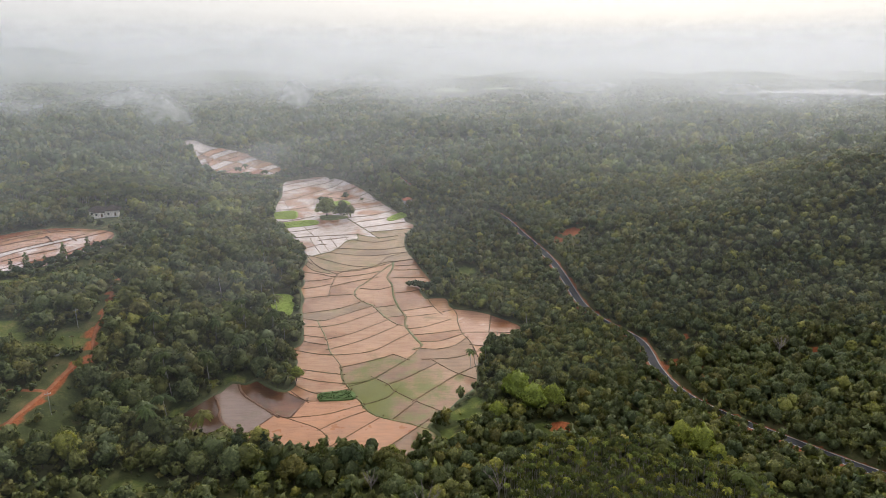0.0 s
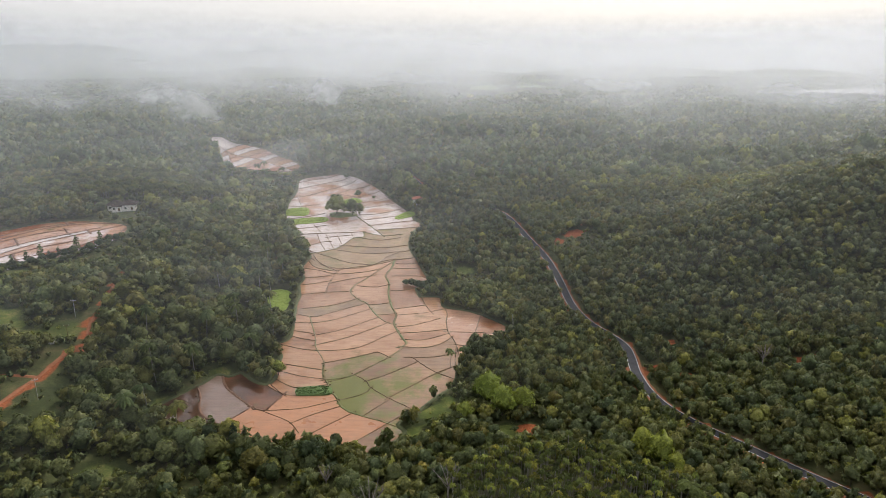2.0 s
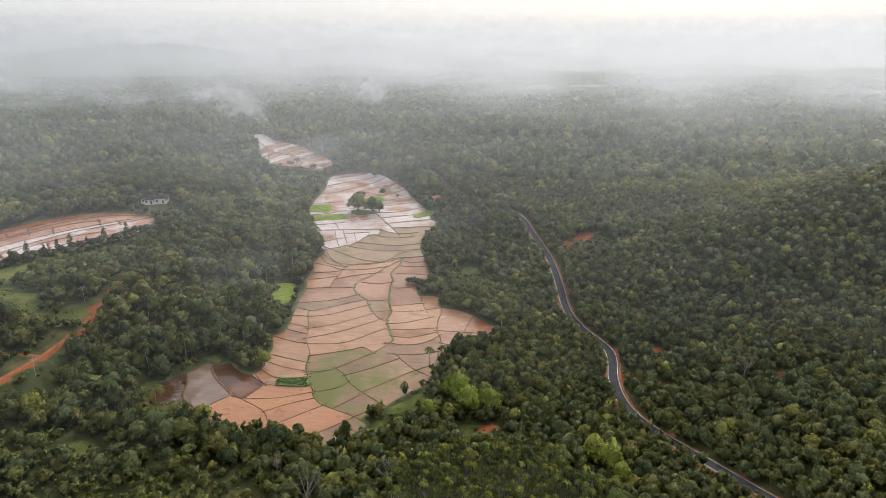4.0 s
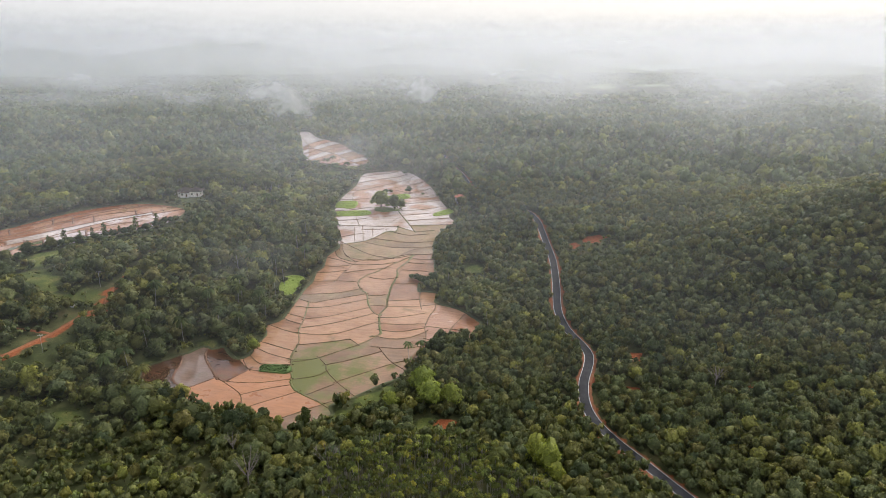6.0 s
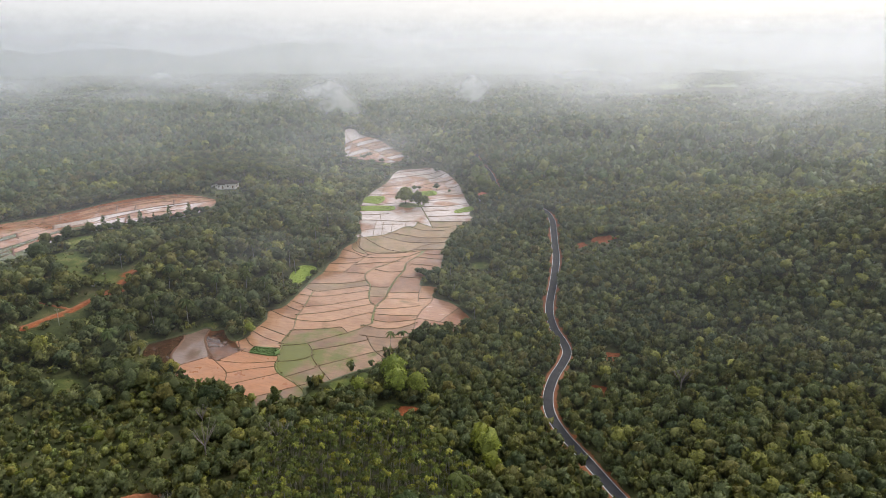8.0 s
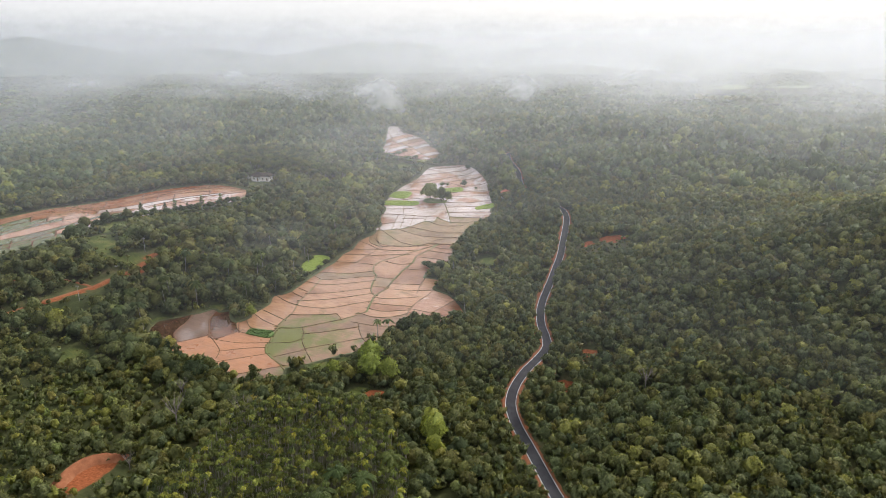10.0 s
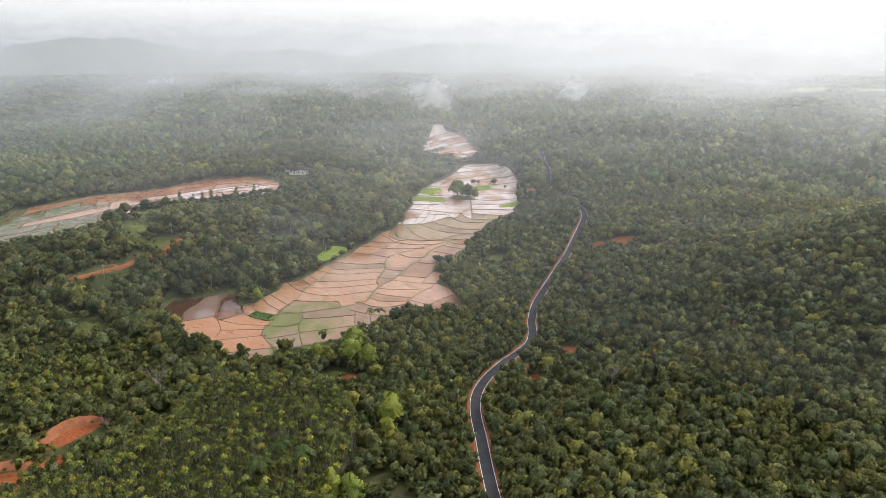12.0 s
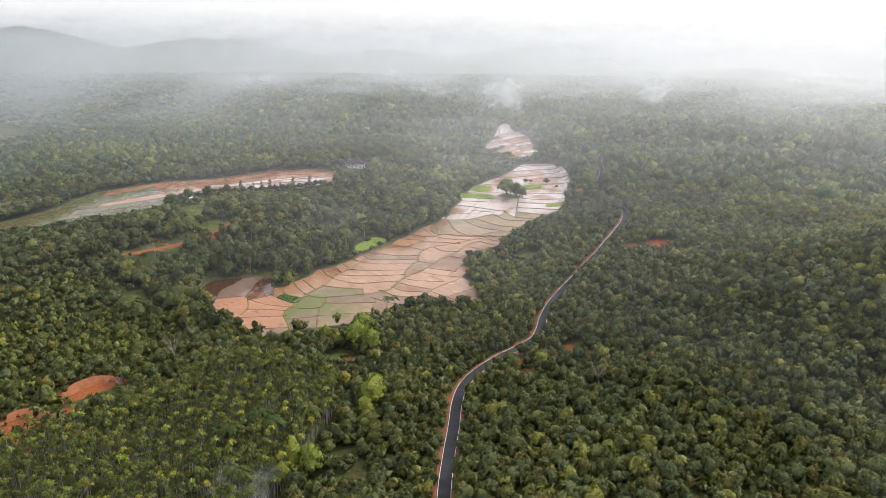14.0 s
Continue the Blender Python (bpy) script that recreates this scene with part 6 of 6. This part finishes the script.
# ------------------------------------------------------------------ mist
def mist_material(name, thick, top, fade, scale, lo, hi, thin, east):
    """Thin mist: white droplets that scatter daylight to both sides, patchy, thinning upwards."""
    m, nt, b = material(name)
    nt.nodes.remove(b)
    pos = nt.nodes.new("ShaderNodeNewGeometry").outputs["Position"]
    stretch = nt.nodes.new("ShaderNodeMapping")
    stretch.inputs["Scale"].default_value = (1, 1, 4.5)
    nt.links.new(pos, stretch.inputs["Vector"])
    n = grain(nt, scale, 5, 0.55, stretch.outputs[0])
    sep = nt.nodes.new("ShaderNodeSeparateXYZ")
    nt.links.new(pos, sep.inputs[0])
    h = nt.nodes.new("ShaderNodeMapRange")
    h.interpolation_type = "SMOOTHSTEP"
    for k, v in zip(("From Min", "From Max", "To Min", "To Max"), (top - fade, top, 1.0, 0.0)):
        h.inputs[k].default_value = v
    nt.links.new(sep.outputs["Z"], h.inputs["Value"])
    patch = nt.nodes.new("ShaderNodeMapRange")
    patch.interpolation_type = "SMOOTHSTEP"
    for k, v in zip(("From Min", "From Max", "To Min", "To Max"), (lo, hi, thin, 1.0)):
        patch.inputs[k].default_value = v
    nt.links.new(n, patch.inputs["Value"])
    drift = nt.nodes.new("ShaderNodeMapRange")      # the mist lies thicker to the east
    for k, v in zip(("From Min", "From Max", "To Min", "To Max"), east):
        drift.inputs[k].default_value = v
    nt.links.new(sep.outputs["X"], drift.inputs["Value"])
    alpha = math_node(nt, "MULTIPLY", math_node(nt, "MULTIPLY", patch.outputs[0], h.outputs[0]), math_node(nt, "MULTIPLY", drift.outputs[0], thick))
    d, tr, cl = nt.nodes.new("ShaderNodeBsdfDiffuse"), nt.nodes.new("ShaderNodeBsdfTranslucent"), nt.nodes.new("ShaderNodeBsdfTransparent")
    d.inputs["Color"].default_value = (0.75, 0.83, 0.945, 1)      # bluish away from the sun, white towards it
    tr.inputs["Color"].default_value = (0.88, 0.9, 0.935, 1)
    both, mix = node(nt, "ShaderNodeMixShader", Fac=0.6), nt.nodes.new("ShaderNodeMixShader")
    nt.links.new(d.outputs[0], both.inputs[1])
    nt.links.new(tr.outputs[0], both.inputs[2])
    nt.links.new(alpha, mix.inputs[0])
    nt.links.new(cl.outputs[0], mix.inputs[1])
    nt.links.new(both.outputs[0], mix.inputs[2])
    nt.links.new(mix.outputs[0], nt.nodes["Material Output"].inputs["Surface"])
    return m


def mist_sheet(radius, thick, top, fade, scale, lo, hi):
    a = np.radians(np.linspace(-75, 110, 60))
    wob = radius * (1 + 0.03 * np.sin(a * 7 + radius))
    bx, by = 120 - np.sin(a) * wob, 5 + np.cos(a) * wob
    zs = np.linspace(-5, top, 5)
    v = np.array([(px, py, z) for z in zs for px, py in zip(bx, by)])
    q = (np.arange(4)[:, None] * 60 + np.arange(59)).ravel()
    ob = new("mist_bank", mesh_of("mist_bank", v, np.stack([q, q + 1, q + 61, q + 60], 1), [mist_material("mist", thick, top, fade, scale, lo, hi, 0.5 if radius < 750 else (0.15 if radius < 3500 else 0.5), (-320, 340, 1.05, 1.6) if radius < 800 else ((-1500, 500, 1.15, 1.1) if radius < 3000 else (-2600, 900, 0.9, 1.6)))], smooth=True))
    tagged(ob, "thin white morning mist hanging over the forest", "mist", "mist banks", "stuff")


radius = 235.0
while radius < 13000:
    step = radius * 0.125
    thick = min(0.85, step * float(np.interp(radius, [235, 400, 600, 1400, 2500, 5000, 8000, 13000], [0.0003, 0.0006, 0.0010, 0.0011, 0.0006, 0.0006, 0.0009, 0.0012])))
    top = 155 + 0.05 * radius
    mist_sheet(radius, thick, top, top - 105, (9.0 if 750 < radius < 3000 else 3.2) / (min(radius, 3500) + 250), 0.36, 0.66)
    radius += step


def mist_wisp(x, y, z, width, height, thick, turn, seed, tint=(0.95, 0.96, 0.98)):
    """A drifting shred of mist: a bulging sheet, dense in the middle and gone at its rim."""
    nu, nv = 25, 9
    u, v = np.meshgrid(np.linspace(-1, 1, nu), np.linspace(-1, 1, nv))
    u, v = u.ravel(), v.ravel()
    a = radians(turn)
    off = (1 - u * u) * width * 0.08 * math.sin(seed) + v * height * 0.7
    px, py = x + u * width / 2 * math.cos(a) - off * math.sin(a), y + u * width / 2 * math.sin(a) + off * math.cos(a)
    pz = z + v * height / 2 + 0.1 * height * np.sin(u * 5 + seed)
    edge = np.clip(1 - u * u, 0, 1) * np.clip(1 - v * v, 0, 1)
    q = (np.arange(nv - 1)[:, None] * nu + np.arange(nu - 1)).ravel()
    me = mesh_of("mist_wisp", np.stack([px, py, pz], 1), np.stack([q, q + 1, q + nu + 1, q + nu], 1), [wisp_material(thick, 6.0 / width, tint)], values={"edge": edge}, smooth=True)
    tagged(new("mist_wisp", me), "torn wisp of white mist drifting over the treetops", "mist", "mist wisps", "stuff")


def wisp_material(thick, scale, tint, cut_off=0.68):
    m, nt, b = material("wisp")
    nt.nodes.remove(b)
    n = grain(nt, scale, 6, 0.6)
    cut = math_node(nt, "SUBTRACT", math_node(nt, "ADD", math_node(nt, "MULTIPLY", attribute(nt, "edge"), 0.75), n), cut_off)
    alpha = math_node(nt, "MULTIPLY", math_node(nt, "MULTIPLY", cut, 1.8, True), math_node(nt, "MULTIPLY", attribute(nt, "edge"), 1.6, True))
    alpha = math_node(nt, "MULTIPLY", alpha, thick)
    d, tr, cl = nt.nodes.new("ShaderNodeBsdfDiffuse"), nt.nodes.new("ShaderNodeBsdfTranslucent"), nt.nodes.new("ShaderNodeBsdfTransparent")
    for s in (d, tr):
        s.inputs["Color"].default_value = (*tint, 1)
    both, mix = node(nt, "ShaderNodeMixShader", Fac=0.5), nt.nodes.new("ShaderNodeMixShader")
    nt.links.new(d.outputs[0], both.inputs[1])
    nt.links.new(tr.outputs[0], both.inputs[2])
    nt.links.new(alpha, mix.inputs[0])
    nt.links.new(cl.outputs[0], mix.inputs[1])
    nt.links.new(both.outputs[0], mix.inputs[2])
    nt.links.new(mix.outputs[0], nt.nodes["Material Output"].inputs["Surface"])
    return m


def mist_layer(x, y, z, rx, ry, thick, seed):
    """A thin, nearly level veil of mist that fades out all round."""
    n = 25
    u, v = np.meshgrid(np.linspace(-1, 1, n), np.linspace(-1, 1, n))
    u, v = u.ravel(), v.ravel()
    pz = z + 5 * np.sin(u * 3 + seed) + 4 * np.sin(v * 4 + seed)
    edge = np.clip(1 - u * u - v * v, 0, 1) ** 1.5
    q = (np.arange(n - 1)[:, None] * n + np.arange(n - 1)).ravel()
    me = mesh_of("mist_layer", np.stack([x + u * rx, y + v * ry, pz], 1), np.stack([q, q + 1, q + n + 1, q + n], 1), [wisp_material(thick, 2.5 / rx, (0.86, 0.91, 1.0), 0.35)], values={"edge": edge}, smooth=True)
    tagged(new("mist_layer", me), "thin level veil of mist over the treetops", "mist", "mist wisps", "stuff")


mist_layer(120, 140, 86, 90, 90, 0.014, 1)
mist_layer(15, 320, 76, 150, 130, 0.025, 2)
mist_layer(-90, 350, 80, 180, 150, 0.025, 3)
mist_layer(235, 330, 78, 110, 100, 0.02, 4)
mist_wisp(-340, 737, 80, 84, 26, 0.7, 20, 1)
mist_wisp(-262, 650, 72, 70, 40, 0.5, 35, 2)
mist_wisp(-180, 843, 79, 64, 42, 0.6, 0, 3)
mist_wisp(225, 362, 58, 70, 20, 0.4, -25, 4)
mist_wisp(98, 116, 9, 24, 15, 0.22, 30, 5)
mist_wisp(-92, 285, 22, 60, 22, 0.05, 20, 6)
mist_wisp(-140, 512, 47, 70, 24, 0.16, 10, 7)
mist_wisp(60, 1050, 74, 260, 30, 0.25, 0, 8)
mist_wisp(450, 1000, 74, 230, 34, 0.3, -20, 9)
mist_wisp(-300, 1100, 74, 280, 34, 0.28, 15, 10)
mist_wisp(250, 1300, 75, 320, 38, 0.35, -8, 11)
mist_wisp(-650, 900, 74, 250, 30, 0.26, 35, 12)
mist_wisp(700, 1100, 76, 260, 44, 0.4, -30, 13)
mist_wisp(-900, 700, 73, 230, 30, 0.26, 50, 14)
mist_wisp(-150, 1500, 76, 360, 40, 0.35, 5, 15)
mist_wisp(-520, 640, 73, 120, 16, 0.2, 35, 16)
mist_wisp(400, 760, 78, 240, 26, 0.28, -25, 18)
mist_wisp(-1000, 1100, 75, 320, 36, 0.3, 40, 20)
mist_wisp(-480, 760, 71, 110, 20, 0.3, 25, 29)
